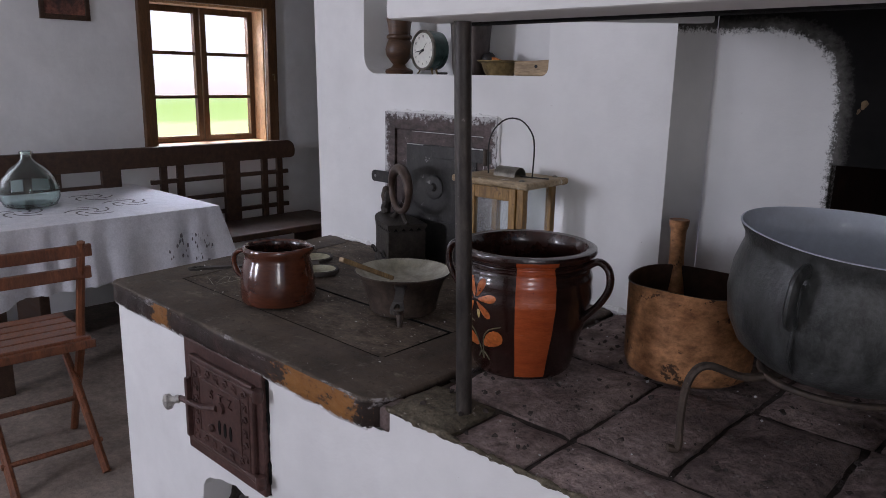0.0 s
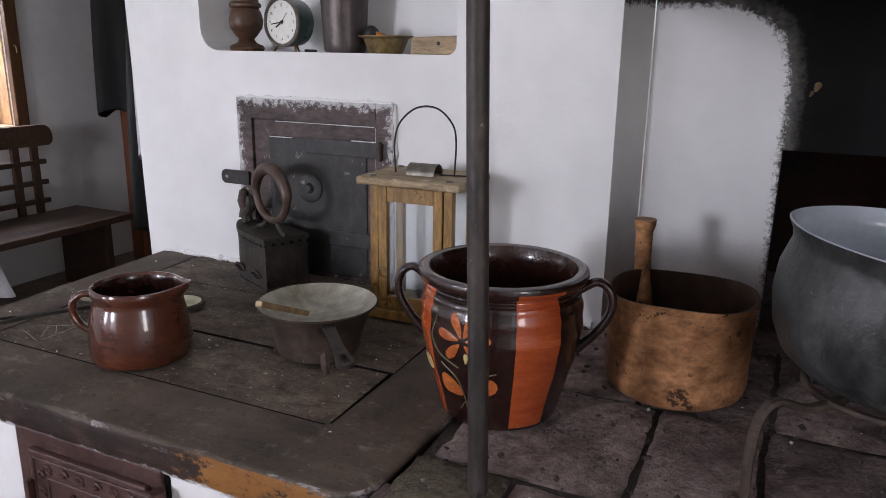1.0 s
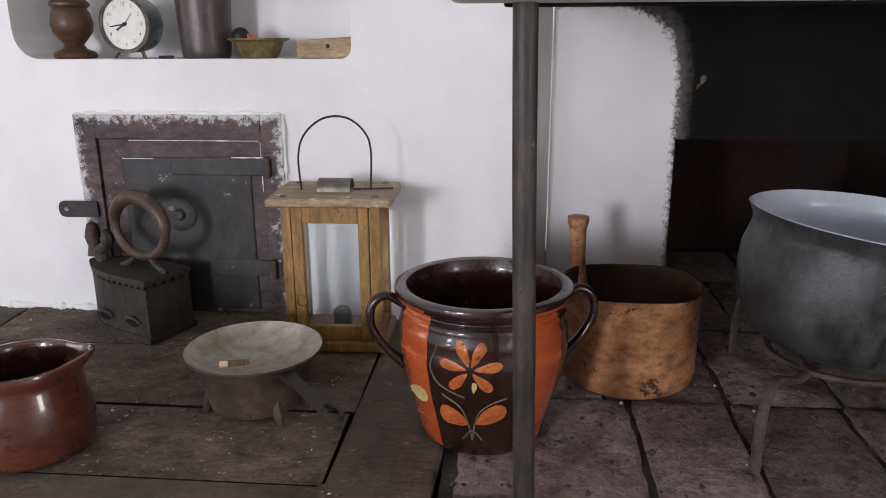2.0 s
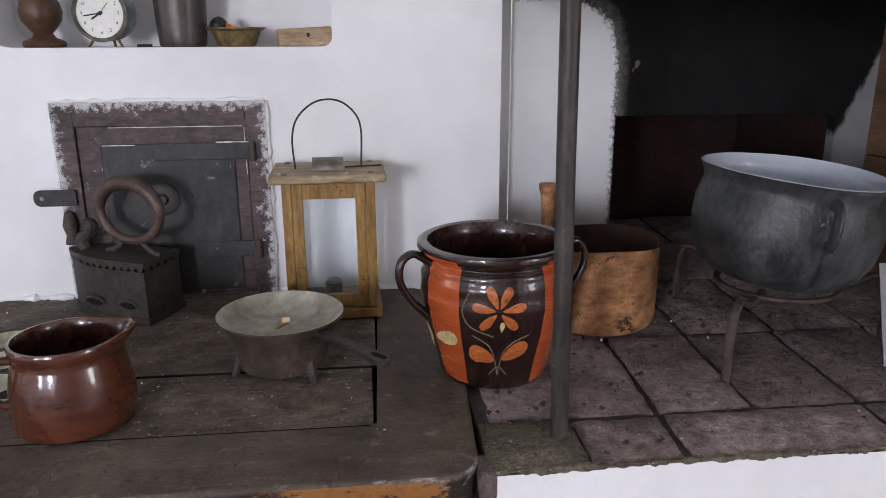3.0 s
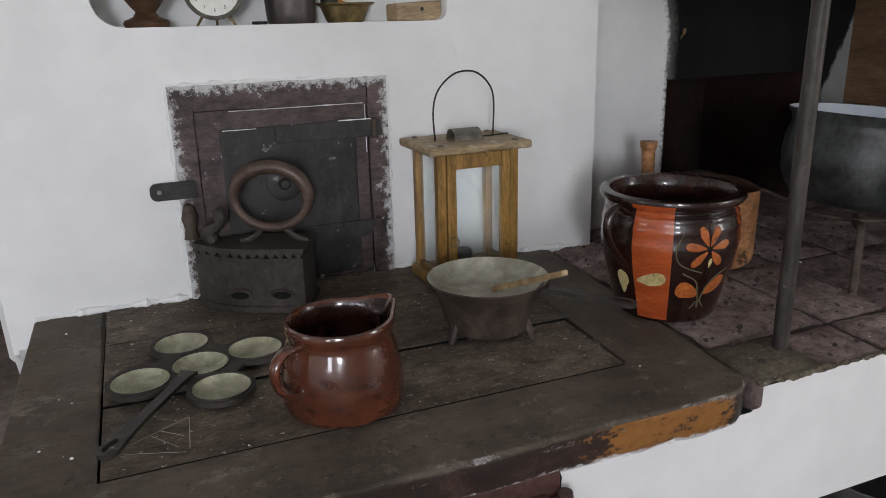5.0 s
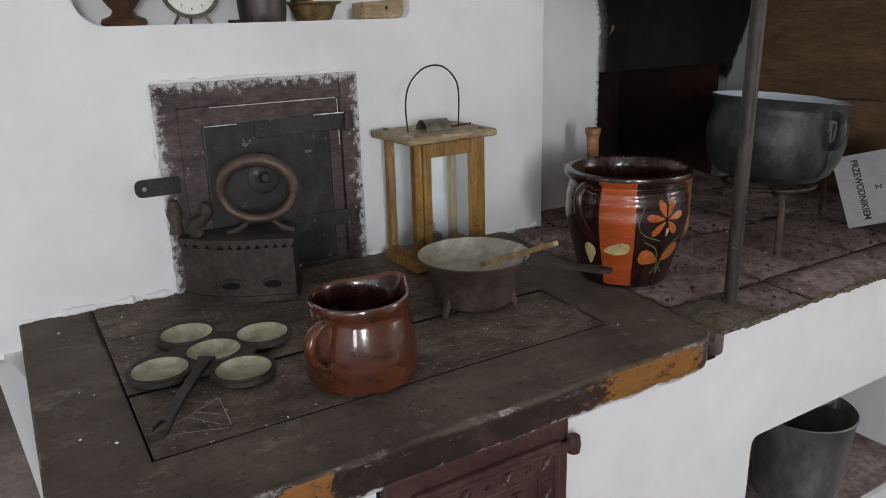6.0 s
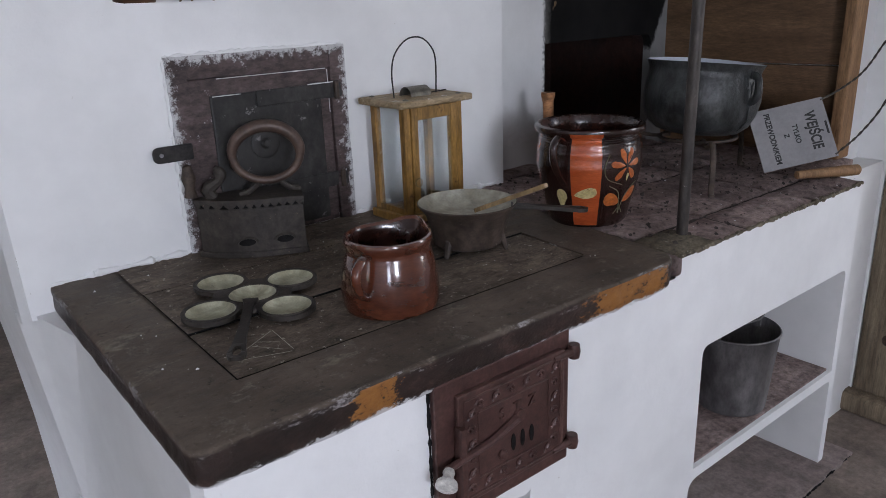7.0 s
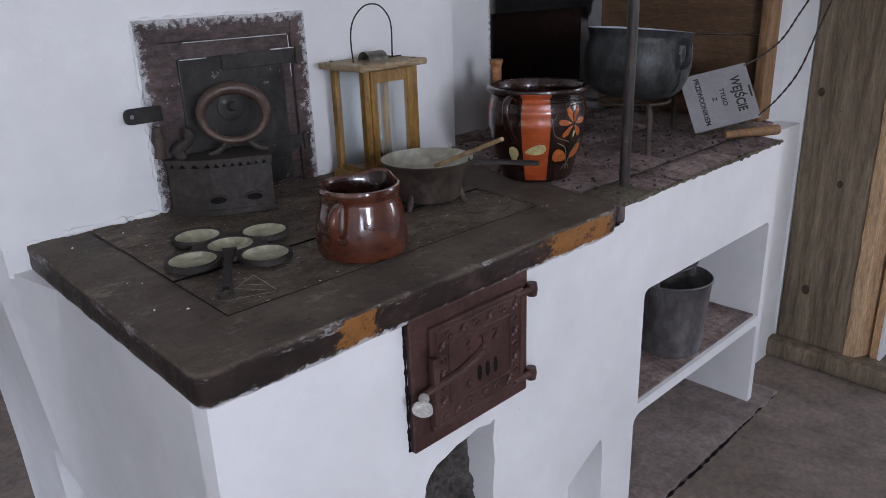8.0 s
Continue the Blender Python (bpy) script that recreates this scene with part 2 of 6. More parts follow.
OVEN_BRICK = surface("sooty_oven_brick", (0.012, 0.007, 0.006), (0.05, 0.018, 0.012), 5, 0.85, 40, 0.8, 0.008)
CAST = surface("cast_iron", (0.026, 0.021, 0.017), (0.062, 0.051, 0.042), 14, 0.6, 110, 0.5, 0.0018, 0.2, 0, (1, 1, 1), (0.14, 0.10, 0.075), 0.68)
RUSTY = surface("rusty_iron", (0.042, 0.032, 0.025), (0.105, 0.075, 0.057), 18, 0.65, 110, 0.5, 0.0015, 0.2, 0, (1, 1, 1), (0.22, 0.17, 0.13), 0.67)
FIREDOOR = surface("fire_door_paint", (0.055, 0.026, 0.022), (0.10, 0.050, 0.042), 16, 0.42, 120, 0.4, 0.0012, 0.1, 0, (1, 1, 1), (0.2, 0.13, 0.11), 0.72)
POLE = surface("painted_pole", (0.024, 0.020, 0.018), (0.070, 0.058, 0.050), 20, 0.5, 120, 0.4, 0.001, 0.1, 0, (1, 1, 0.4), (0.24, 0.21, 0.19), 0.66)
DOORWOOD = surface("sooty_door_wood", (0.042, 0.027, 0.025), (0.135, 0.098, 0.092), 6, 0.55, 70, 0.7, 0.003, 0, 0, (1.2, 1, 2.5), (0.40, 0.38, 0.38), 0.64, mottle=1.0)


def whitewash_edged(base, half, top):
    """The door frame: whitewash slopped over its outer edges."""
    m = base.copy()
    nodes, links = m.node_tree.nodes, m.node_tree.links
    bsdf = nodes["Principled BSDF"]
    was = bsdf.inputs["Base Color"].links[0].from_socket
    co = nodes.new("ShaderNodeTexCoord").outputs["Object"]
    xyz = nodes.new("ShaderNodeSeparateXYZ")
    links.new(co, xyz.inputs[0])
    side = math_node(nodes, links, "SUBTRACT", math_node(nodes, links, "ABSOLUTE", xyz.outputs["X"]), half)
    over = math_node(nodes, links, "SUBTRACT", xyz.outputs["Z"], top)
    d = math_node(nodes, links, "MAXIMUM", side, over)
    n = math_node(nodes, links, "MULTIPLY", math_node(nodes, links, "SUBTRACT", noise_node(nodes, links, co, 70, 8, 0.8), 0.5), 0.11)
    mask = ramp(nodes, links, math_node(nodes, links, "MULTIPLY", math_node(nodes, links, "ADD", d, n), 10.0), [(0.0, 0.0), (0.12, 0.8)])
    links.new(blend(nodes, links, mask, was, (0.62, 0.62, 0.62)), bsdf.inputs["Base Color"])
    return m


DOORFRAME = whitewash_edged(DOORWOOD, 0.190, 0.384)
DOORPANEL = surface("dark_door_panel", (0.014, 0.014, 0.013), (0.050, 0.046, 0.043), 6, 0.5, 60, 0.5, 0.003, 0, 0, (1, 1, 0.7), (0.20, 0.19, 0.185), 0.64, mottle=1.0)
LANTERNWOOD = surface("varnished_pine", (0.20, 0.105, 0.022), (0.40, 0.225, 0.060), 5, 0.42, 60, 0.4, 0.001, 0, 0.15, (3, 3, 0.8), (0.11, 0.055, 0.02), 0.64, mottle=0.75)
DARKWOOD = surface("dark_stained_wood", (0.040, 0.020, 0.012), (0.085, 0.045, 0.026), 5, 0.5, 60, 0.4, 0.001, 0, 0, (1, 6, 6))
CHAIRWOOD = surface("red_brown_wood", (0.13, 0.042, 0.018), (0.24, 0.085, 0.036), 6, 0.42, 60, 0.4, 0.001, 0, 0.1, (5, 5, 1))
WINDOWWOOD = surface("brown_window_paint", (0.085, 0.038, 0.014), (0.15, 0.072, 0.028), 6, 0.5, 60, 0.4, 0.001, 0, 0, (5, 5, 1))
REVEALWOOD = surface("light_reveal_wood", (0.52, 0.30, 0.14), (0.66, 0.42, 0.23), 5, 0.55, 60, 0.3, 0.001, 0, 0, (4, 4, 1))
TIMBER = surface("grey_old_timber", (0.115, 0.086, 0.054), (0.30, 0.236, 0.160), 4, 0.8, 40, 0.8, 0.004, 0, 0, (7, 7, 0.6), (0.05, 0.04, 0.03), 0.68)
SPLINTER = surface("raw_split_wood", (0.46, 0.28, 0.14), (0.66, 0.46, 0.27), 5, 0.8, 40, 0.9, 0.004, 0, 0, (6, 6, 0.7))
BOARD = surface("brown_panel_board", (0.105, 0.058, 0.028), (0.19, 0.112, 0.058), 3, 0.6, 50, 0.4, 0.002, 0, 0, (1, 1, 5), (0.26, 0.2, 0.13), 0.72)
BATTEN = surface("warm_batten_wood", (0.20, 0.105, 0.045), (0.34, 0.20, 0.10), 5, 0.6, 60, 0.4, 0.001, 0, 0, (6, 6, 0.8))
JUGGLAZE = surface("brown_salt_glaze", (0.056, 0.016, 0.008), (0.112, 0.032, 0.015), 7, 0.18, 60, 0.25, 0.0010, 0, 0.9, (1, 1, 3), (0.03, 0.01, 0.006), 0.68, mottle=0.3)
JUGIN = surface("dark_inner_glaze", (0.02, 0.008, 0.006), (0.05, 0.018, 0.012), 9, 0.26, 100, 0.1, 0.001, 0, 0.4)
POTDARK = surface("black_brown_glaze", (0.010, 0.005, 0.004), (0.034, 0.011, 0.008), 12, 0.19, 120, 0.35, 0.0014, 0, 0.6, (1, 1, 5))
POTRED = surface("orange_red_glaze", (0.34, 0.058, 0.014), (0.47, 0.095, 0.022), 8, 0.22, 120, 0.35, 0.0012, 0, 0.9, (1, 1, 5), (0.12, 0.02, 0.01), 0.68, mottle=0.35)
PETAL = surface("orange_slip", (0.36, 0.085, 0.02), (0.55, 0.16, 0.035), 40, 0.34, 160, 0.4, 0.001, 0, 0.3, (1, 1, 1), (0.04, 0.012, 0.006), 0.62)
CREAM = surface("cream_slip", (0.48, 0.38, 0.15), (0.66, 0.56, 0.28), 50, 0.35, 160, 0.4, 0.001, 0, 0.3, (1, 1, 1), (0.10, 0.05, 0.02), 0.62)
STEM = surface("green_grey_slip", (0.08, 0.09, 0.05), (0.15, 0.14, 0.08), 40, 0.4, 160, 0.3, 0.001)
COPPER = surface("tarnished_copper", (0.28, 0.122, 0.050), (0.60, 0.30, 0.138), 9, 0.5, 60, 0.5, 0.0015, 0.3, 0, (1, 1, 1.6), (0.06, 0.032, 0.018), 0.60, mottle=0.8)
COPPERIN = surface("dark_copper_inside", (0.035, 0.017, 0.010), (0.085, 0.04, 0.022), 9, 0.6, 70, 0.4, 0.001, 0.3)
ENAMEL = surface("grey_enamel", (0.019, 0.021, 0.021), (0.066, 0.070, 0.068), 7, 0.36, 60, 0.5, 0.003, 0, 0, (1, 1, 0.7), (0.20, 0.20, 0.19), 0.67, mottle=0.8)
ENAMELIN = surface("pale_blue_enamel", (0.60, 0.65, 0.74), (0.68, 0.73, 0.80), 4, 0.22, 60, 0.03, 0.0006, 0, 0.3, mottle=0.02)
SKILLETIN = surface("scoured_skillet", (0.24, 0.225, 0.165), (0.52, 0.50, 0.42), 11, 0.5, 60, 0.3, 0.001, 0.05, mottle=0.4)
SKILLETOUT = surface("sooty_skillet_iron", (0.030, 0.021, 0.016), (0.100, 0.072, 0.055), 16, 0.55, 90, 0.5, 0.0018, 0.15, 0, (1, 1, 1), (0.17, 0.15, 0.12), 0.67)
STICKWOOD = surface("weathered_stick", (0.10, 0.062, 0.030), (0.34, 0.23, 0.11), 22, 0.7, 90, 0.5, 0.001, 0, 0, (1, 1, 0.5), (0.03, 0.02, 0.015), 0.64)
HANDLEIRON = surface("worn_handle_iron", (0.020, 0.017, 0.014), (0.060, 0.050, 0.042), 14, 0.45, 90, 0.3, 0.001, 0.35, 0, (1, 1, 1), (0.17, 0.14, 0.11), 0.66)
EGGIN = surface("chalky_cup_lining", (0.26, 0.25, 0.155), (0.50, 0.485, 0.36), 16, 0.55, 60, 0.3, 0.001, 0, 0, (1, 1, 1), (0.12, 0.10, 0.07), 0.66, mottle=0.45)
TIN = surface("dull_tin", (0.13, 0.12, 0.10), (0.26, 0.24, 0.20), 9, 0.45, 80, 0.3, 0.001, 0.6)
WIRE = surface("black_wire", (0.02, 0.02, 0.02), (0.05, 0.045, 0.042), 20, 0.5, 100, 0.2, 0.0005, 0.4)
PEWTER = surface("old_steel_beaker", (0.055, 0.045, 0.042), (0.12, 0.10, 0.095), 6, 0.35, 70, 0.25, 0.001, 0.5, 0, (1, 1, 0.4))
TURNED = surface("turned_oiled_wood", (0.055, 0.026, 0.013), (0.12, 0.06, 0.03), 5, 0.45, 60, 0.3, 0.001, 0, 0.1, (1, 1, 6))
BRASS = surface("dull_brass", (0.16, 0.115, 0.05), (0.30, 0.22, 0.10), 12, 0.42, 90, 0.3, 0.001, 0.6)
CLOCKGREEN = surface("green_clock_case", (0.035, 0.075, 0.07), (0.07, 0.12, 0.11), 8, 0.3, 90, 0.1, 0.0005, 0.1, 0.3)
DIAL = surface("aged_clock_dial", (0.70, 0.70, 0.63), (0.78, 0.78, 0.72), 6, 0.5, 60, 0.05, 0.0004, mottle=0.05)
INK = surface("black_print", (0.012, 0.012, 0.012), (0.03, 0.03, 0.03), 30, 0.6, 90, 0.1, 0.0003)
PAPER = surface("white_card", (0.22, 0.215, 0.22), (0.26, 0.25, 0.255), 5, 0.5, 60, 0.1, 0.0005, mottle=0.1)
ROPE = surface("black_white_rope", (0.02, 0.018, 0.016), (0.08, 0.07, 0.06), 90, 0.8, 160, 0.6, 0.001, 0, 0, (1, 1, 1), (0.35, 0.3, 0.25), 0.62)
LINEN = surface("white_linen", (0.66, 0.67, 0.72), (0.78, 0.78, 0.81), 5, 0.85, 120, 0.3, 0.001, mottle=0.2)
EMBROIDERY = surface("grey_embroidery", (0.10, 0.10, 0.12), (0.22, 0.20, 0.21), 60, 0.8, 120, 0.3, 0.001)
COAT = surface("black_wool", (0.006, 0.007, 0.007), (0.018, 0.018, 0.016), 8, 0.9, 120, 0.6, 0.003)
PALEWOOD = surface("pale_scrubbed_wood", (0.33, 0.23, 0.13), (0.46, 0.34, 0.21), 5, 0.6, 60, 0.3, 0.001, 0, 0, (1, 6, 6))
ORANGE_CLOTH = surface("orange_cork", (0.45, 0.13, 0.02), (0.58, 0.2, 0.04), 30, 0.7, 100, 0.3, 0.001)
PORCELAIN = surface("chipped_white_porcelain", (0.50, 0.48, 0.44), (0.66, 0.64, 0.60), 30, 0.35, 100, 0.2, 0.001, 0, 0.2, (1, 1, 1), (0.12, 0.1, 0.09), 0.66)
GALV = surface("galvanised_bucket", (0.10, 0.095, 0.095), (0.29, 0.28, 0.28), 5, 0.45, 50, 0.25, 0.001, 0.5, 0, (1, 1, 0.5))
RUBBLE = surface("ash_hole_rubble", (0.05, 0.042, 0.036), (0.20, 0.18, 0.16), 22, 0.9, 70, 1.0, 0.012)
GRAVEL = surface("pinkish_yard_gravel", (0.34, 0.28, 0.25), (0.50, 0.43, 0.39), 8, 0.9, 60, 0.8, 0.006)
PICTURE = surface("dark_print", (0.05, 0.03, 0.03), (0.30, 0.12, 0.08), 14, 0.5, 60, 0.1, 0.0005)
GLASS = glass("window_glass", (0.96, 0.98, 0.97))
BOTTLE = glass("pale_green_glass", (0.86, 0.97, 0.95), 0.04)
DUSTY = glass("dusty_lantern_glass", (0.90, 0.93, 0.93), 0.04)
DUSTY.node_tree.nodes["Principled BSDF"].inputs["Transmission Weight"].default_value = 0.94
ROOFWOOD = surface("weathered_roof_wood", (0.24, 0.155, 0.065), (0.46, 0.36, 0.23), 14, 0.6, 90, 0.5, 0.0015, 0, 0, (0.8, 3, 3), (0.60, 0.57, 0.50), 0.62, mottle=0.7)


def distance_material():
    """The self-glowing backdrop outside the west window: sunlit grass below, a pale whitewashed house with log bands
    above.
    """
    m = bpy.data.materials.new("glowing_outdoor_distance")
    nodes, links, bsdf = links_of(m)
    co = nodes.new("ShaderNodeTexCoord").outputs["Object"]
    xyz = nodes.new("ShaderNodeSeparateXYZ")
    links.new(co, xyz.inputs[0])
    n = noise_node(nodes, links, co, 1.5, 5, 0.6, (1, 0.4, 2))
    z = math_node(nodes, links, "ADD", xyz.outputs["Z"], math_node(nodes, links, "MULTIPLY", n, 0.12))
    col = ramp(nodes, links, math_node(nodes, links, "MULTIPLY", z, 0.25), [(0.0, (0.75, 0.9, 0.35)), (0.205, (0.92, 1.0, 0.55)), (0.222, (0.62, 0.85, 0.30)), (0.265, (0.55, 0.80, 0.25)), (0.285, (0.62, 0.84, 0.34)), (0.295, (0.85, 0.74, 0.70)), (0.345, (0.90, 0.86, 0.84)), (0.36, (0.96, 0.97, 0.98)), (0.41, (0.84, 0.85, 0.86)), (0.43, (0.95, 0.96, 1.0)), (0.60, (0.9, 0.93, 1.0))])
    # the daylight on grass and house is put in as emission
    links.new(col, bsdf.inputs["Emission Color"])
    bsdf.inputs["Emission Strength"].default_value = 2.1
    bsdf.inputs["Base Color"].default_value = (0.1, 0.1, 0.1, 1)
    return m


DISTANCE = distance_material()


# ---- building helpers ----
def part(name, bm, material, parent=None, label="", smooth=False):
    """Links a bmesh as one mesh object, under a thing or a part."""
    bmesh.ops.recalc_face_normals(bm, faces=bm.faces)
    me = bpy.data.meshes.new(name)
    bm.to_mesh(me)
    bm.free()
    for mm in material if isinstance(material, (list, tuple)) else [material]:
        me.materials.append(mm)
    if smooth:
        me.shade_smooth()
        me.set_sharp_from_angle(angle=radians(40))
    ob = new(name, me)
    ob.parent = parent
    return tagged(ob, label)


def thing(name, at, label, category, turn=0.0, group="", kind="", tip=0.0):
    ob = new(name)
    ob.empty_display_size = 0.05
    ob.matrix_basis = pose(*at, tip, 0, turn)
    return tagged(ob, label, category, group, kind)


def box(x0, x1, y0, y1, z0, z1, bevel=0.0, bm=None, m=None, segs=2):
    own = bmesh.new()
    bmesh.ops.create_cube(own, size=1)
    for v in own.verts:
        v.co = Vector(((x0 + x1) / 2 + v.co.x * (x1 - x0), (y0 + y1) / 2 + v.co.y * (y1 - y0), (z0 + z1) / 2 + v.co.z * (z1 - z0)))
    if bevel:
        bmesh.ops.bevel(own, geom=own.edges[:], offset=bevel, segments=segs, affect="EDGES", profile=0.6)
    if m:
        own.transform(m)
    return merge(bm, own)


def merge(bm, own):
    if bm is None:
        return own
    me = bpy.data.meshes.new("tmp")
    own.to_mesh(me)
    own.free()
    bm.from_mesh(me)
    bpy.data.meshes.remove(me)
    return bm


def lathe(profile, segs=48, bm=None, m=None, warp=None, slot=None, caps=True):
    """Turns (radius, height) pairs round the z axis. warp(az, r, z) gives a moved point; slot(az) a material slot."""
    own = bmesh.new()
    rings = []
    for r, z in profile:
        ring = []
        for i in range(segs):
            a = 2 * math.pi * i / segs
            co = warp(a, r, z) if warp else Vector((r * math.cos(a), r * math.sin(a), z))
            ring.append(own.verts.new(co))
        rings.append(ring)
    for k, (p, q) in enumerate(zip(rings, rings[1:])):
        for i in range(segs):
            f = own.faces.new((p[i], p[(i + 1) % segs], q[(i + 1) % segs], q[i]))
            if slot:
                f.material_index = slot(360 * (i + 0.5) / segs, k)
    if caps and profile[0][0] > 1e-4:
        own.faces.new(rings[0])
    if caps and profile[-1][0] > 1e-4:
        own.faces.new(rings[-1])
    bmesh.ops.remove_doubles(own, verts=own.verts, dist=1e-5)
    if m:
        own.transform(m)
    return merge(bm, own)


def tube(points, radius, segs=10, bm=None, flat=1.0, closed=False, m=None):
    """A round bar along points; radius may be a list. flat squeezes its height."""
    own = bmesh.new()
    pts = [Vector(p) for p in points]
    n = len(pts)
    rad = radius if isinstance(radius, (list, tuple)) else [radius] * n
    rings = []
    up = None
    for i, p in enumerate(pts):
        a, b = (pts[i - 1], pts[(i + 1) % n]) if closed else (pts[max(i - 1, 0)], pts[min(i + 1, n - 1)])
        d = (b - a).normalized()
        if up is None:
            up = Vector((0, 0, 1)) if abs(d.z) < 0.9 else Vector((0, 1, 0))
        side = d.cross(up)
        if side.length < 1e-4:
            side = d.orthogonal()
        side.normalize()
        up = side.cross(d).normalized()
        rings.append([own.verts.new(p + rad[i] * (math.cos(t) * side + flat * math.sin(t) * up)) for t in (2 * math.pi * k / segs for k in range(segs))])
    pairs = list(zip(rings, rings[1:])) + ([(rings[-1], rings[0])] if closed else [])
    for p, q in pairs:
        for k in range(segs):
            own.faces.new((p[k], p[(k + 1) % segs], q[(k + 1) % segs], q[k]))
    if not closed:
        own.faces.new(rings[0])
        own.faces.new(rings[-1])
    if m:
        own.transform(m)
    return merge(bm, own)


def curve_points(ctrl, n=24):
    """Catmull-Rom through the control points."""
    c = [Vector(p) for p in ctrl]
    c = [2 * c[0] - c[1]] + c + [2 * c[-1] - c[-2]]
    out = []
    for k in range(n + 1):
        s = k / n * (len(c) - 3)
        i = min(int(s), len(c) - 4)
        t = s - i
        a, b, d, e = c[i:i + 4]
        out.append(0.5 * (2 * b + (d - a) * t + (2 * a - 5 * b + 4 * d - e) * t * t + (3 * b - a - 3 * d + e) * t ** 3))
    return out


def rounded(x0, x1, z0, z1, r, n=5, rough=0.0):
    """A rounded rectangle's corners, anticlockwise; r is one radius or four (bl, br, tr, tl)."""
    rr = r if isinstance(r, (list, tuple)) else [r] * 4
    out = []
    for (cx, cz, a0), q in zip(((x0 + rr[0], z0 + rr[0], 180), (x1 - rr[1], z0 + rr[1], 270), (x1 - rr[2], z1 - rr[2], 0), (x0 + rr[3], z1 - rr[3], 90)), rr):
        for k in range(n + 1) if q > 1e-4 else (0,):
            a = radians(a0 + 90 * k / n)
            out.append((cx + q * math.cos(a) + random.uniform(-rough, rough), cz + q * math.sin(a) + random.uniform(-rough, rough)))
    return out


def sheet_with_holes(outer, holes, place, depths, back=0.0, bm=None):
    """A flat sheet with holes. place(u, v, d) puts a point; every hole gets a reveal depths[i] deep, with a floor where the depth is negative."""
    own = bmesh.new()
    loops, edges = [], []
    for loop in (outer, *holes):
        vs = [own.verts.new(place(u, v, 0)) for u, v in loop]
        loops.append((vs, loop))
        edges += [own.edges.new((vs[i], vs[(i + 1) % len(vs)])) for i in range(len(vs))]
    bmesh.ops.triangle_fill(own, use_beauty=True, edges=edges)
    for (vs, loop), d in zip(loops, (back, *depths)):
        if not d:
            continue
        ws = [own.verts.new(place(u, v, abs(d))) for u, v in loop]
        for i in range(len(vs)):
            j = (i + 1) % len(vs)
            own.faces.new((vs[i], vs[j], ws[j], ws[i]))
        if d < 0:
            own.faces.new(ws)
    return merge(bm, own)


def prism(outline, z0, z1, bm=None, m=None, bevel=0.0, segs=2):
    """An outline in x and y raised from z0 to z1."""
    own = bmesh.new()
    lo = [own.verts.new((x, y, z0)) for x, y in outline]
    hi = [own.verts.new((x, y, z1)) for x, y in outline]
    own.faces.new(lo)
    top = own.faces.new(hi)
    for i in range(len(lo)):
        j = (i + 1) % len(lo)
        own.faces.new((lo[i], lo[j], hi[j], hi[i]))
    if bevel:
        bmesh.ops.bevel(own, geom=list(top.edges), offset=bevel, segments=segs, affect="EDGES", profile=0.6)
    if m:
        own.transform(m)
    return merge(bm, own)


def lettering(name, text, size, m, material, parent, depth=0.0004, align="CENTER", label=""):
    cu = bpy.data.curves.new(name, "FONT")
    cu.offset = 0.03 * size if parent.name == "card_sign" else 0.0
    cu.body, cu.size, cu.extrude, cu.align_x, cu.align_y = text, size, depth, align, "CENTER"
    tmp = bpy.data.objects.new(name, cu)
    scene.collection.objects.link(tmp)
    me = bpy.data.meshes.new_from_object(tmp.evaluated_get(bpy.context.evaluated_depsgraph_get()))
    bpy.data.objects.remove(tmp)
    me.materials.clear()
    me.materials.append(material)
    ob = new(name, me)
    ob.parent, ob.matrix_basis = parent, m
    return tagged(ob, label)


def top_z(y):
    """The stove's top rises a little towards the back."""
    return 0.897 + 0.03 * (y - 0.74)


def rise(bm):
    """Tips a level top along with the stove."""
    for v in bm.verts:
        v.co.z += 0.03 * (v.co.y - 0.74)
    return bm


# ---- the large structure ----
FRONT, BREAST = 0.752, 1.432
WEST, EAST, SOUTH, NORTH, CEIL = -4.6, 0.40, -2.4, 4.0, 2.3

part("floor", box(WEST - 0.3, EAST + 0.24, SOUTH - 0.3, NORTH + 0.3, -0.12, 0.0), CLAY)
tagged(bpy.data.objects["floor"], "worn brown beaten clay floor", "floor", kind="structure")
# ceiling is out of view; white plaster is chosen to bounce light down
tagged(part("ceiling", box(WEST - 0.3, EAST + 0.3, SOUTH - 0.3, NORTH + 0.3, CEIL, CEIL + 0.15), PLASTER), "unseen closing ceiling, kept white to bounce light", "ceiling", kind="structure")
tagged(part("ground", box(-60, 60, -60, 60, -0.3, -0.122), GRAVEL), "pale gravel yard outside the house", "ground", kind="structure")

# west wall with the visible window
wx0, wx1, wz0, wz1 = 2.175, 2.995, 0.935, 1.84
tagged(part("wall_west", sheet_with_holes([(SOUTH - 0.2, 0), (NORTH + 0.2, 0), (NORTH + 0.2, CEIL), (SOUTH - 0.2, CEIL)], [rounded(wx0, wx1, wz0, wz1, 0), rounded(0.15, 0.95, wz0, wz1, 0)], lambda u, v, d: (WEST - d, u, v), (0.24, 0.24), 0.24), PLASTER), "whitewashed wall, dirty towards the bench", "wall", kind="structure")
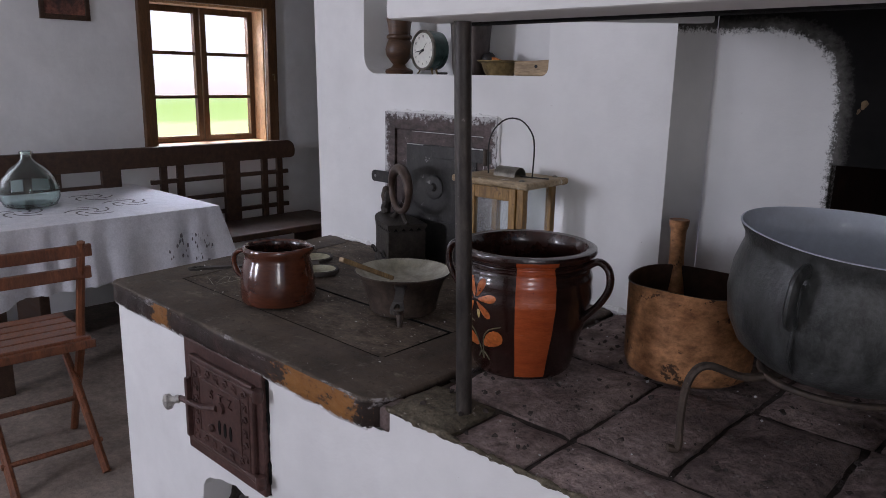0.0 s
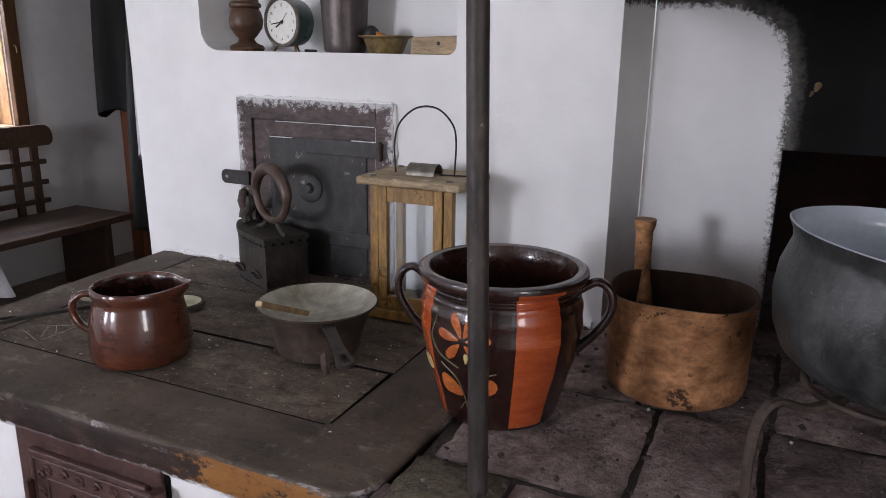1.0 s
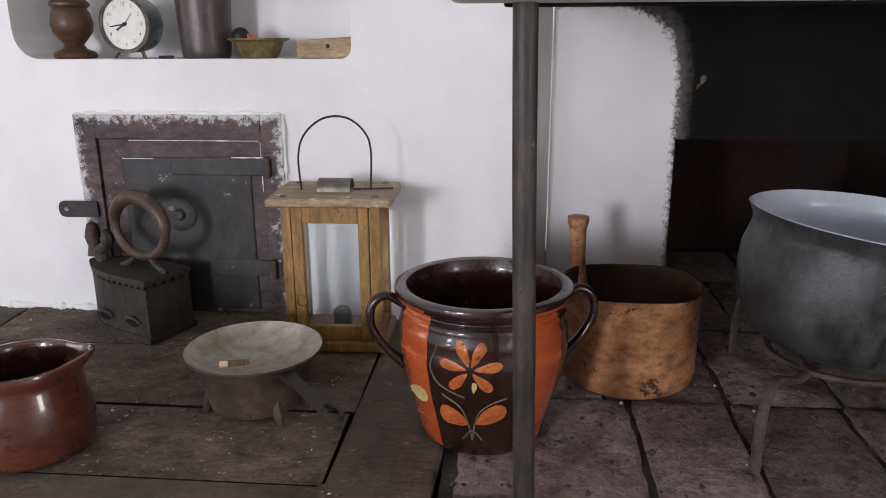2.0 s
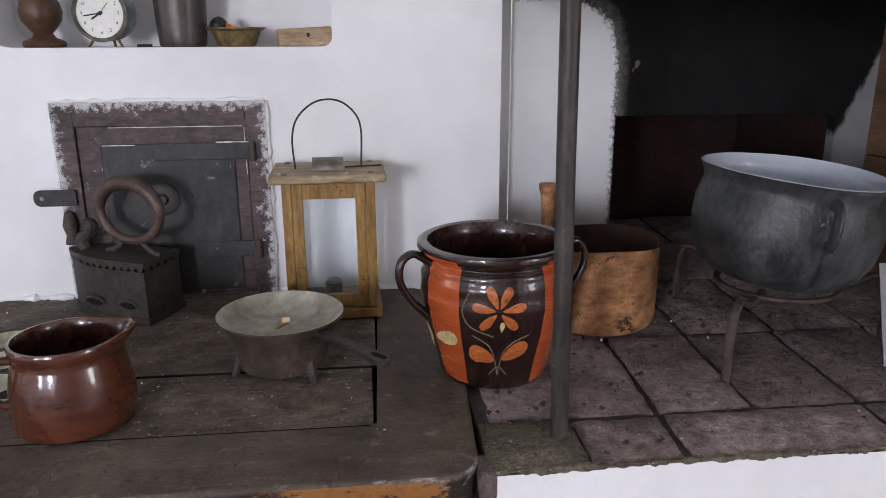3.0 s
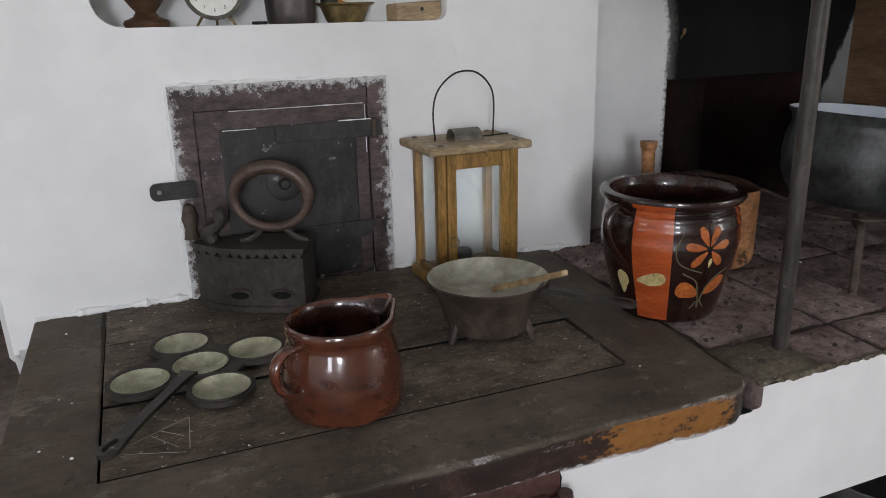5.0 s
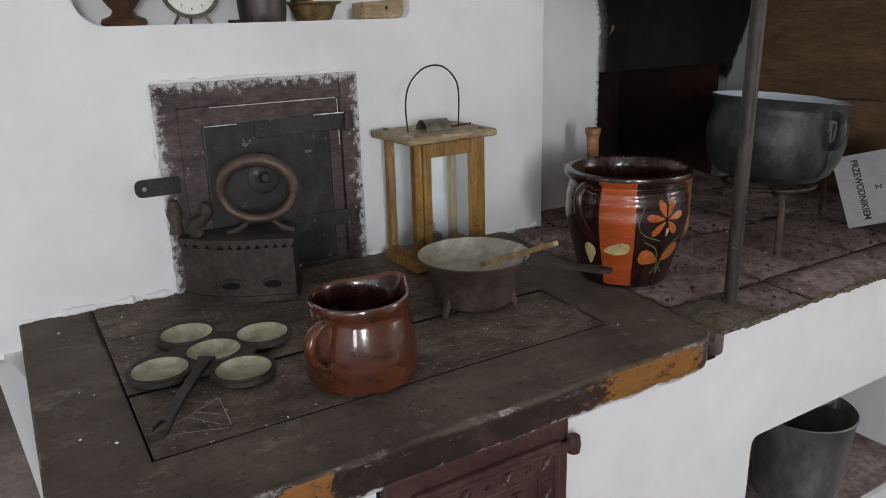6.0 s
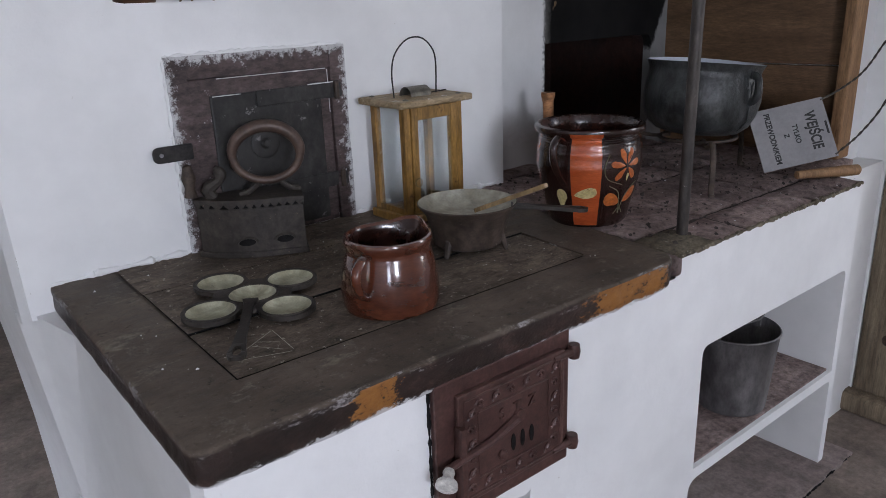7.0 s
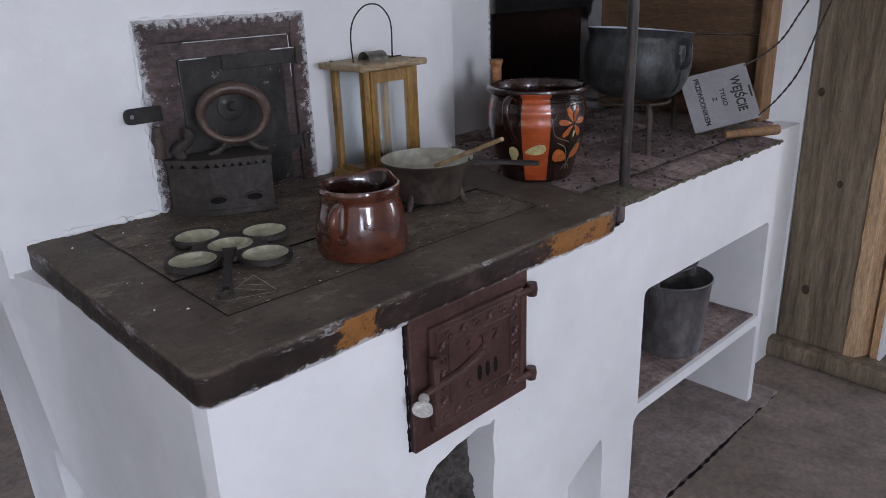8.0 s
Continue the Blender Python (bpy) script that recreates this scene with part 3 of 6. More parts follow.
# south wall with a window behind the walk
tagged(part("wall_south", sheet_with_holes([(WEST - 0.24, 0), (EAST + 0.24, 0), (EAST + 0.24, CEIL), (WEST - 0.24, CEIL)], [rounded(-2.95, -2.05, 1.1, 2.05, 0), rounded(-4.4, -3.5, 1.0, 2.0, 0)], lambda u, v, d: (u, SOUTH - d, v), (0.24, 0.24), 0.24), PLASTER), "whitewashed wall with two window openings", "wall", kind="structure")
# east wall with the doorway
tagged(part("wall_east", sheet_with_holes([(SOUTH, 0), (0.505, 0), (0.505, CEIL), (SOUTH, CEIL)], [rounded(-0.75, 0.495, 0.05, 1.86, 0)], lambda u, v, d: (EAST + 0.02 + d, u, v), (0.2,), 0.2), PLASTER), "whitewashed wall with an open doorway", "wall", kind="structure")
tagged(part("wall_north", box(WEST - 0.24, -1.2, NORTH, NORTH + 0.2, 0, CEIL), TIMBER), "dark old log wall in the far corner", "wall", kind="structure")
tagged(part("wall_back_room", box(-1.5, -1.3, 1.95, NORTH, 0, CEIL), PLASTER), "whitewashed inner wall behind the oven", "wall", kind="structure")

# chimney breast with its niche; its corners are rounded and it leans a little outwards at the top
niche = rounded(-1.71, -1.066, 1.417, 1.80, [0.05, 0.02, 0.05, 0.05])
bm = sheet_with_holes([(-1.874, 0), (-0.738, 0), (-0.738, CEIL), (-1.955, CEIL), (-1.922, 0.86), (-1.874, 0.85)], [niche, rounded(-1.6, -1.21, 0.93, 1.31, 0)], lambda u, v, d: (u, BREAST + d - (0.038 * max(0.0, u + 1.06) / 0.322 if u > -1.06 else 0.0), v), (-0.15, -0.09))
lo, hi = [(-1.922, BREAST), (-1.935, 1.46), (-1.945, 1.93), (-1.3, 1.95)], [(-1.955, BREAST), (-1.97, 1.46), (-1.985, 1.93), (-1.3, 1.95)]
vl, vh = [bm.verts.new((x, y, 0.845)) for x, y in lo], [bm.verts.new((x, y, CEIL)) for x, y in hi]
for i in range(3):
    bm.faces.new((vl[i], vl[i + 1], vh[i + 1], vh[i]))
tagged(part("wall_chimney_breast", bm, PLASTER), "whitewashed chimney breast with a shelf niche", "chimney breast", kind="structure")

# back of the open hearth: a slanted return, whitewash, then soot round the fire mouth
bm = bmesh.new()
for (xa, ya), (xb, yb) in (((-0.738, BREAST - 0.038), (-0.702, 1.488)),):
    bm.faces.new([bm.verts.new(p) for p in ((xa, ya, 0.85), (xb, yb, 0.85), (xb, yb, CEIL), (xa, ya, CEIL))])
mouth = rounded(-0.464, 0.050, 0.86, 1.266, [0, 0, 0.03, 0.0], 4)
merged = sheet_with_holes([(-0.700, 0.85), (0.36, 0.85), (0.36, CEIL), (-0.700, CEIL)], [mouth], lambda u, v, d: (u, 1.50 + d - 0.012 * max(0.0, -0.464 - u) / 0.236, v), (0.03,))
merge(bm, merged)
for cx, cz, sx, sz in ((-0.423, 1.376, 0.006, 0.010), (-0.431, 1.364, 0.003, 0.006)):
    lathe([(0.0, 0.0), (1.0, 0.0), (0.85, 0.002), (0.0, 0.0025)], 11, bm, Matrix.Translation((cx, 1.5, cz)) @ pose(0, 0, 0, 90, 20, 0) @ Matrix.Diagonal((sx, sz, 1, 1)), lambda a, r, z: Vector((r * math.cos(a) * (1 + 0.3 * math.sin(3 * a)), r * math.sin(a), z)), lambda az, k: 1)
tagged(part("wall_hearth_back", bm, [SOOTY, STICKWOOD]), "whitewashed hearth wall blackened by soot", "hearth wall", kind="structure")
tagged(part("wall_oven_mouth", sheet_with_holes([(-0.5, 0.85), (0.12, 0.85), (0.12, 1.30), (-0.5, 1.30)], [mouth], lambda u, v, d: (u, 1.531 + d, v), (-0.42,)), OVEN_BRICK), "black sooty oven mouth with reddish bricks", "oven mouth", kind="structure")

# end of the hearth: board partition, batten, plaster strip and the door timbers
panel = thing("board_partition", (0.2, 0.95, 0.905), "brown wooden board partition at the hearth's end", "partition")
for k, (za, zb) in enumerate(((0.0, 0.265), (0.269, 0.60), (0.604, 1.0))):
    b = box(0.0, 0.02, -0.02, 0.60, za, zb, 0.003)
    b.transform(pose(0, 0, 0, 0, 0, 7))
    part("plank", b, BOARD, panel)
tagged(part("trim_batten", box(0.162, 0.240, 0.900, 0.932, top_z(0.9), 1.95, 0.006), BATTEN), "warm brown upright batten", "batten", kind="structure")
tagged(part("wall_plaster_strip", box(0.388, EAST + 0.22, 0.8435, 0.934, 0.0, CEIL, 0.0, box(0.236, EAST + 0.22, 0.934, 1.6, 0.0, CEIL, 0.01)), PLASTER), "narrow whitewashed wall strip", "wall", kind="structure")
timber = tagged(part("door_timber", box(EAST - 0.012, EAST + 0.21, 0.60, 0.842, 0.07, CEIL, 0.012), TIMBER), "thick weathered grey timber door post with knots", "door post", kind="structure")
for y, z, r in ((0.80, 0.98, 0.011), (0.70, 0.68, 0.010), (0.76, 0.28, 0.014)):
    part("knot", lathe([(0.0, 0.002), (r * 0.5, 0.001), (r, 0.0), (r * 0.8, 0.003), (0.0, 0.002)], 18, None, Matrix.Translation((EAST - 0.0115, y, z)) @ pose(0, 0, 0, 0, -90, 0) @ Matrix.Diagonal((1.4, 1, 1, 1))), DARKWOOD, timber, "dark knot", smooth=True)
bm = bmesh.new()
n = 40
rows = []
for k in range(n + 1):
    z = 0.07 + (CEIL - 0.07) * k / n
    a = 0.006 * noise.noise((0, 0, z * 9)) + 0.006 * noise.noise((3, 0, z * 40))
    rows.append([bm.verts.new((EAST - 0.016, 0.604 + a, z)), bm.verts.new((EAST - 0.016, 0.568 + a, z)), bm.verts.new((EAST + 0.05, 0.535 + 0.5 * a, z)), bm.verts.new((EAST + 0.2, 0.53, z)), bm.verts.new((EAST + 0.2, 0.604, z))])
for p, q in zip(rows, rows[1:]):
    for i in range(5):
        bm.faces.new((p[i], p[(i + 1) % 5], q[(i + 1) % 5], q[i]))
tagged(part("trim_split_edge", bm, SPLINTER), "raw orange split wood edge of the door post", "door post", kind="structure")
tagged(part("door_jamb", box(EAST + 0.024, EAST + 0.2, 0.497, 0.531, 0.07, CEIL, 0.004), REVEALWOOD), "pale wooden door jamb", "door jamb", kind="structure")
tagged(part("door_threshold", box(EAST - 0.06, EAST + 0.24, -0.75, 0.90, 0.0, 0.075, 0.02), TIMBER), "low grey timber sill beam", "door sill", kind="structure")

# west window: frame, two sashes, six panes
win = thing("window_1", (WEST, 2.585, 0.935), "brown painted six-pane window letting in daylight", "window", kind="structure")
bm = box(-0.01, 0.035, -0.485, -0.41, -0.03, 0.93, 0.006)
box(-0.01, 0.035, 0.41, 0.485, -0.03, 0.93, 0.006, bm)
box(-0.01, 0.035, -0.485, 0.485, 0.905, 0.97, 0.006, bm)
box(-0.01, 0.045, -0.485, 0.485, -0.045, 0.0, 0.006, bm)
part("window_frame", bm, WINDOWWOOD, win)
bm = box(-0.235, -0.012, -0.415, -0.40, 0.0, 0.905)
box(-0.235, -0.012, 0.40, 0.415, 0.0, 0.905, 0, bm)
box(-0.235, -0.012, -0.415, 0.415, 0.89, 0.905, 0, bm)
part("reveal", bm, REVEALWOOD, win, "pale wooden window reveal")
part("window_sill", box(-0.235, 0.02, -0.40, 0.40, 0.0, 0.018, 0.003), REVEALWOOD, win)
for s in (-1, 1):
    y0, y1 = (-0.398, -0.004) if s < 0 else (0.004, 0.398)
    bm = box(-0.17, -0.13, y0, y0 + 0.038, 0.02, 0.888, 0.004)
    box(-0.17, -0.13, y1 - 0.038, y1, 0.02, 0.888, 0.004, bm)
    for z0, z1 in ((0.02, 0.06), (0.305, 0.327), (0.585, 0.607), (0.85, 0.888)):
        box(-0.168, -0.132, y0 + 0.036, y1 - 0.036, z0, z1, 0.003, bm)
    sash = part("sash", bm, WINDOWWOOD, win)
    for z0, z1 in ((0.058, 0.307), (0.325, 0.587), (0.605, 0.852)):
        p = part("pane", box(-0.152, -0.149, y0 + 0.034, y1 - 0.034, z0, z1), GLASS, sash)
        p.visible_shadow = False
bm = tube([(0.04, 0.44, 0.47), (0.06, 0.44, 0.47), (0.06, 0.44, 0.43)], 0.005, 6)
part("latch", bm, BRASS, win)
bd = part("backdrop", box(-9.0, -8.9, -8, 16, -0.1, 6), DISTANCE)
tagged(bd, "glowing backdrop of grass and a pale house outside the window", "outdoor view", kind="structure")

# ---- the masonry stove ----
def rough_slab(x0, x1, y0, y1, z1, step=0.03):
    """A thin stone slab with a worn, wavy front edge."""
    n = int((x1 - x0) / step)
    edge = [(x0 + (x1 - x0) * k / n, y0 + 0.012 * noise.noise(Vector((k * 0.5, 2, 0))) + 0.005 * noise.noise(Vector((k * 1.7, 5, 0)))) for k in range(n + 1)]
    return prism(edge + [(x1, y1), (x0, y1)], 0.001, z1, bevel=0.004)



stove = thing("masonry_stove", (0, 0, 0), "whitewashed masonry kitchen stove with iron top and brick hearth", "stove")
fx0, fx1, fz0, fz1 = -1.513, -1.205, 0.582, 0.846
ash = [(-1.49, 0.31), (-1.30, 0.31), (-1.296, 0.40), (-1.291, 0.45), (-1.296, 0.50), (-1.290, 0.545), (-1.305, 0.540), (-1.34, 0.548), (-1.37, 0.541), (-1.40, 0.538), (-1.43, 0.527), (-1.452, 0.522), (-1.470, 0.508), (-1.482, 0.49), (-1.488, 0.45), (-1.493, 0.42), (-1.489, 0.36)]
low_arch = [(-1.215, 0.008), (-0.893, 0.008), (-0.896, 0.27), (-0.903, 0.303), (-0.945, 0.285), (-1.03, 0.24), (-1.11, 0.175), (-1.175, 0.095)]
nook_top, nook_low = rounded(-0.742, -0.034, 0.327, 0.646, [0.0, 0.0, 0.02, 0.02], 3), rounded(-0.757, -0.036, 0.012, 0.297, [0, 0, 0.015, 0.03], 3)
front = [(-1.876, 0), (-0.006, 0), (-0.006, 0.886), (-0.30, 0.884), (-0.60, 0.887), (-0.868, 0.884), (-0.868, 0.846), (-1.872, 0.846)]
bm = sheet_with_holes(front, [rounded(fx0 + 0.01, fx1 - 0.01, fz0 + 0.01, fz1 - 0.004, 0), ash, low_arch, nook_top, nook_low], lambda u, v, d: (u, FRONT + d, v), (0.12, -0.25, -0.10, -0.62, -0.62))
bm.faces.new([bm.verts.new(p) for p in ((-1.876, FRONT, 0), (-1.880, FRONT + 0.03, 0), (-1.880, FRONT + 0.03, 0.846), (-1.872, FRONT, 0.846))])
side_niche = [(1.30, 0.01), (1.58, 0.01), (1.585, 0.33), (1.57, 0.385), (1.545, 0.395), (1.49, 0.38), (1.42, 0.345), (1.35, 0.27), (1.31, 0.15)]
flank = [(FRONT + 0.03 + 0.05 * k, 0) for k in range(25)] + [(1.99, 0.2 * k) for k in range(1, 4)] + [(1.96, 0.85), (1.75, 0.86), (1.60, 0.86), (1.50, 0.86), (1.44, 0.868), (1.30, 0.86), (FRONT + 0.03, 0.846)]
sheet_with_holes(flank, [side_niche], lambda u, v, d: (-1.880 + d - 0.058 * max(0.0, min(1.0, (u - 1.38) / 0.10)) * (v / 0.86) ** 2, u, v), (-0.13,), 0.06, bm)
bm.faces.new([bm.verts.new(p) for p in ((-0.006, FRONT, 0), (-0.006, 0.86, 0), (-0.006, 0.86, 0.872), (-0.006, FRONT, 0.872))])
part("body", bm, PLASTER, stove, "whitewashed plaster body with an open pot shelf")
bm = bmesh.new()
cols, rows3 = 26, 30
grid = [[bm.verts.new((-1.51 + 0.235 * a / cols, 0.80 + 0.05 * b / rows3 + 0.020 * noise.noise(Vector((a * 0.33, b * 0.33, 1))) + 0.012 * noise.noise(Vector((a * 0.9, b * 0.9, 4))), 0.30 + 0.27 * b / rows3)) for a in range(cols + 1)] for b in range(rows3 + 1)]
for b in range(rows3):
    for a in range(cols):
        bm.faces.new((grid[b][a], grid[b][a + 1], grid[b + 1][a + 1], grid[b + 1][a]))
part("ash_bed", bm, RUBBLE, stove, "ash and rubble in the ash hole")
part("shelf_board", box(-0.738, -0.04, FRONT + 0.012, 1.36, 0.327, 0.333), BRICK, stove, "dusty brick-red shelf floor")
part("kick_floor", rough_slab(-0.80, 0.10, FRONT - 0.045, 1.36, 0.0135), SLABSTONE, stove, "dusty stone slab under the shelf")
# slab with a rounded front corner and a recess for the plates
SX0, SX1, SY0, SY1 = -1.886, -0.872, 0.738, 1.445
PX0, PX1, PY0 = -1.764, -1.006, 0.872
out = []
for cx, cy, a0, r in ((SX0 + 0.025, SY0 + 0.025, 180, 0.025), (SX1 - 0.05, SY0 + 0.05, 270, 0.05)):
    out += [(cx + r * math.cos(radians(a0 + 15 * k)), cy + r * math.sin(radians(a0 + 15 * k))) for k in range(7)]
out += [(SX1 + 0.012, 1.0), (SX1 + 0.035, SY1), (SX0 + 0.005, SY1)]
dense = []
for (xa, ya), (xb, yb) in zip(out, out[1:] + out[:1]):
    steps = max(1, int(math.hypot(xb - xa, yb - ya) / 0.012))
    dense += [(xa + (xb - xa) * k / steps, ya + (yb - ya) * k / steps) for k in range(steps)]


def inward(loop, d):
    res = []
    for k, (x, y) in enumerate(loop):
        (xa, ya), (xb, yb) = loop[k - 1], loop[(k + 1) % len(loop)]
        ln = math.hypot(xb - xa, yb - ya)
        res.append((x - (yb - ya) / ln * d, y + (xb - xa) / ln * d))
    return res


hole = [(PX0, PY0), (PX1 - 0.010, PY0), (PX1, PY0 + 0.008), (PX1 + 0.016, SY1 - 0.006), (PX0 - 0.005, SY1 - 0.006)]
bm = sheet_with_holes(inward(dense, 0.007), [hole], lambda u, v, d: (u, v, 0.897 - d), (0.03,))
rings = []
for d, z in ((0.007, 0.897), (0.0035, 0.8962), (0.001, 0.894), (0.0, 0.889), (0.0015, 0.875), (0.0, 0.858), (0.002, 0.845), (0.006, 0.838)):
    ring = []
    for k, (x, y) in enumerate(inward(dense, d)):
        p = Vector((x, y, z))
        w = (noise.noise(p * 14) * 0.0030 + noise.noise(p * 55) * 0.0018) if z < 0.893 else 0.0
        sag = noise.noise(Vector((x * 22, y * 22, 7))) * 0.004 if z < 0.86 else 0.0
        ring.append(bm.verts.new((x, y + w, z + sag)))
    rings.append(ring)
for p, q in zip(rings, rings[1:]):
    for k in range(len(p)):
        bm.faces.new((p[k], p[(k + 1) % len(p)], q[(k + 1) % len(p)], q[k]))
bm.faces.new(rings[-1])
bmesh.ops.remove_doubles(bm, verts=bm.verts, dist=1e-5)
part("stove_top", rise(bm), SLAB, stove, "greasy dark slab with flaking ochre edge", smooth=True)
part("fire_bed", rise(box(PX0 - 0.01, PX1 + 0.03, PY0 - 0.01, SY1, 0.84, 0.866)), SOOT, stove)
for y0, y1, xr in ((PY0 + 0.0040, 1.0560, PX1 - 0.004), (1.0605, 1.2700, PX1 + 0.004), (1.2740, 1.438, PX1 + 0.011)):
    bm = box(PX0 + 0.003, xr, y0, y1, 0.868, 0.8965 if y0 != 1.0605 else 0.8980, 0.0022)
    bm.normal_update()
    for fc in bm.faces:
        fc.material_index = 1 if abs(fc.normal.z) < 0.5 else 0
    part("stove_plate", rise(bm), [PLATE, SOOT], stove, "heavy cast iron stove plate")
# pale scratches on the front plate
for a, b in (((-1.735, 0.925), (-1.66, 0.90)), ((-1.725, 0.945), (-1.652, 0.985)), ((-1.65, 0.985), (-1.655, 0.905)), ((-1.70, 0.955), (-1.668, 0.915)), ((-1.69, 0.965), (-1.66, 0.94))):
    pts = [(a[0] + (b[0] - a[0]) * k / 10, a[1] + (b[1] - a[1]) * k / 10 + 0.0015 * noise.noise(Vector((k * 0.9, a[0] * 40, 0))), 0.8966) for k in range(11)]
    part("scratch", rise(tube(pts, [0.0005 + 0.0007 * abs(noise.noise(Vector((k * 1.3, b[1] * 50, 3)))) for k in range(11)], 5, None, 0.4)), SKILLETIN, stove, "pale scratch in the plate")
# broken packing between slab and bricks
bm = box(SX1 - 0.004, SX1 + 0.022, FRONT - 0.003, 0.80, 0.848, 0.889, 0.008)
part("mortar_lump", rise(bm), BRICK, stove)



def bead(points, radius, seed):
    """A ragged line of plaster."""
    pts = [Vector(p) for p in points]
    dense2 = [a.lerp(b, k / n2) for a, b in zip(pts, pts[1:]) for n2 in (max(8, int((b - a).length / 0.0035)),) for k in range(n2)]
    rad = [max(0.0008, radius * (0.75 + 1.1 * noise.noise(p * 45 + Vector((seed, 0, 0))) + 0.6 * noise.noise(p * 120))) for p in dense2]
    return tube(dense2, rad, 7)


breast = bpy.data.objects["wall_chimney_breast"]
part("plaster_edge", bead([(-1.878, BREAST, top_z(BREAST) + 0.002), (-1.75, BREAST, top_z(BREAST) + 0.004), (-1.612, BREAST - 0.002, top_z(BREAST) + 0.003)], 0.008, 0), PLASTER, breast, smooth=True)
part("plaster_edge", bead([(-1.198, BREAST, top_z(BREAST) + 0.002), (-1.06, BREAST, top_z(BREAST) + 0.002), (-0.75, BREAST - 0.037, top_z(BREAST) + 0.002)], 0.007, 3), PLASTER, breast, smooth=True)
part("plaster_edge", bead([(-1.868, FRONT - 0.001, 0.842), (-1.70, FRONT - 0.002, 0.842), (-1.516, FRONT - 0.002, 0.842)], 0.006, 5), PLASTER, stove, smooth=True)
part("plaster_edge", bead([(-1.198, FRONT - 0.002, 0.841), (-1.03, FRONT - 0.003, 0.841), (-0.90, FRONT - 0.002, 0.842)], 0.006, 7), PLASTER, stove, smooth=True)
part("mortar_edge", bead([(-0.86, FRONT + 0.002, 0.889), (-0.62, FRONT + 0.001, 0.889), (-0.4, FRONT + 0.001, 0.889), (-0.15, FRONT + 0.001, 0.889), (-0.006, FRONT + 0.002, 0.889)], 0.0060, 11), SANDY, stove, smooth=True)
part("floor_crack", bead([(-0.80, FRONT - 0.046, 0.001), (-0.45, FRONT - 0.052, 0.001), (-0.10, FRONT - 0.044, 0.001), (0.09, FRONT - 0.04, 0.001)], 0.0045, 15), SOOT, stove, smooth=True)


# fire door
fd = part("fire_door", box(fx0, fx1, FRONT - 0.012, FRONT + 0.02, fz0, fz1, 0.004), FIREDOOR, stove, "dark red-brown cast iron fire door with relief ornament")
yf = FRONT - 0.012
for xa, xb in ((fx0 - 0.007, fx0 - 0.0005), (fx1 + 0.0005, fx1 + 0.005)):
    part("joint", bead([((xa + xb) / 2, FRONT - 0.001, fz0 + 0.004), ((xa + xb) / 2, FRONT - 0.001, (fz0 + fz1) / 2), ((xa + xb) / 2, FRONT - 0.001, fz1 - 0.004)], 0.0034, 41 + xa), SOOT, fd, "black gap beside the iron frame", smooth=True)
bm = box(fx0 + 0.038, fx1 - 0.022, yf - 0.010, yf + 0.002, fz0 + 0.030, fz1 - 0.028, 0.004)
leaf = part("door_leaf", bm, FIREDOOR, fd)
bm = bmesh.new()
lx0, lx1, lz0, lz1, yl = fx0 + 0.05, fx1 - 0.034, fz0 + 0.042, fz1 - 0.04, yf - 0.0105
for a, b in (((lx0, lz0), (lx1, lz0)), ((lx1, lz0), (lx1, lz1)), ((lx1, lz1), (lx0, lz1)), ((lx0, lz1), (lx0, lz0)), ((lx0 + 0.03, lz0 + 0.03), (lx1 - 0.03, lz0 + 0.03)), ((lx1 - 0.03, lz0 + 0.03), (lx1 - 0.03, lz1 - 0.03)), ((lx1 - 0.03, lz1 - 0.03), (lx0 + 0.03, lz1 - 0.03)), ((lx0 + 0.03, lz1 - 0.03), (lx0 + 0.03, lz0 + 0.03))):
    tube([(a[0], yl, a[1]), (b[0], yl, b[1])], 0.0018, 6, bm)
part("relief_border", bm, FIREDOOR, leaf, smooth=True)
bm = bmesh.new()
for k in range(22):
    s = k / 22
    per = [(lx0 + 0.015, lz0 + 0.015), (lx1 - 0.015, lz0 + 0.015), (lx1 - 0.015, lz1 - 0.015), (lx0 + 0.015, lz1 - 0.015)]
    q = s * 4
    i = int(q)
    f = q - i
    a, b = per[i], per[(i + 1) % 4]
    cx, cz = a[0] + (b[0] - a[0]) * f, a[1] + (b[1] - a[1]) * f
    sg = 1 if k % 2 else -1
    tube([(cx + 0.0085 * math.cos(t) * (1 - t / 9) * sg, yl - 0.0005, cz + 0.0085 * math.sin(t) * (1 - t / 9)) for t in (0.55 * j for j in range(12))], 0.0027, 5, bm)
    tube([(cx - 0.008 * sg, yl, cz - 0.008), (cx, yl - 0.001, cz), (cx + 0.006 * sg, yl, cz + 0.009)], 0.0022, 5, bm)
part("scroll_relief", bm, FIREDOOR, leaf, smooth=True)
cxm = (lx0 + lx1) / 2
for ch, dx in (("S", -0.03), ("T", 0.005), ("Z", 0.04)):
    lettering("letter", ch, 0.030, Matrix.Translation((cxm + dx, yl - 0.0005, lz1 - 0.055)) @ pose(0, 0, 0, 90, 0, 0), FIREDOOR, leaf, 0.0018)
bm = bmesh.new()
for dx in (-0.004, 0.018, 0.040):
    lathe([(0.0, 0.0), (0.0052, 0.0), (0.0052, 0.0012), (0.0, 0.0012)], 14, bm, Matrix.Translation((cxm + dx, yl + 0.0005, lz0 + 0.062)) @ pose(0, 0, 0, 90, 0, 0) @ Matrix.Diagonal((1, 3.2, 1, 1)))
part("air_slots", bm, SOOT, leaf, "black air slots")
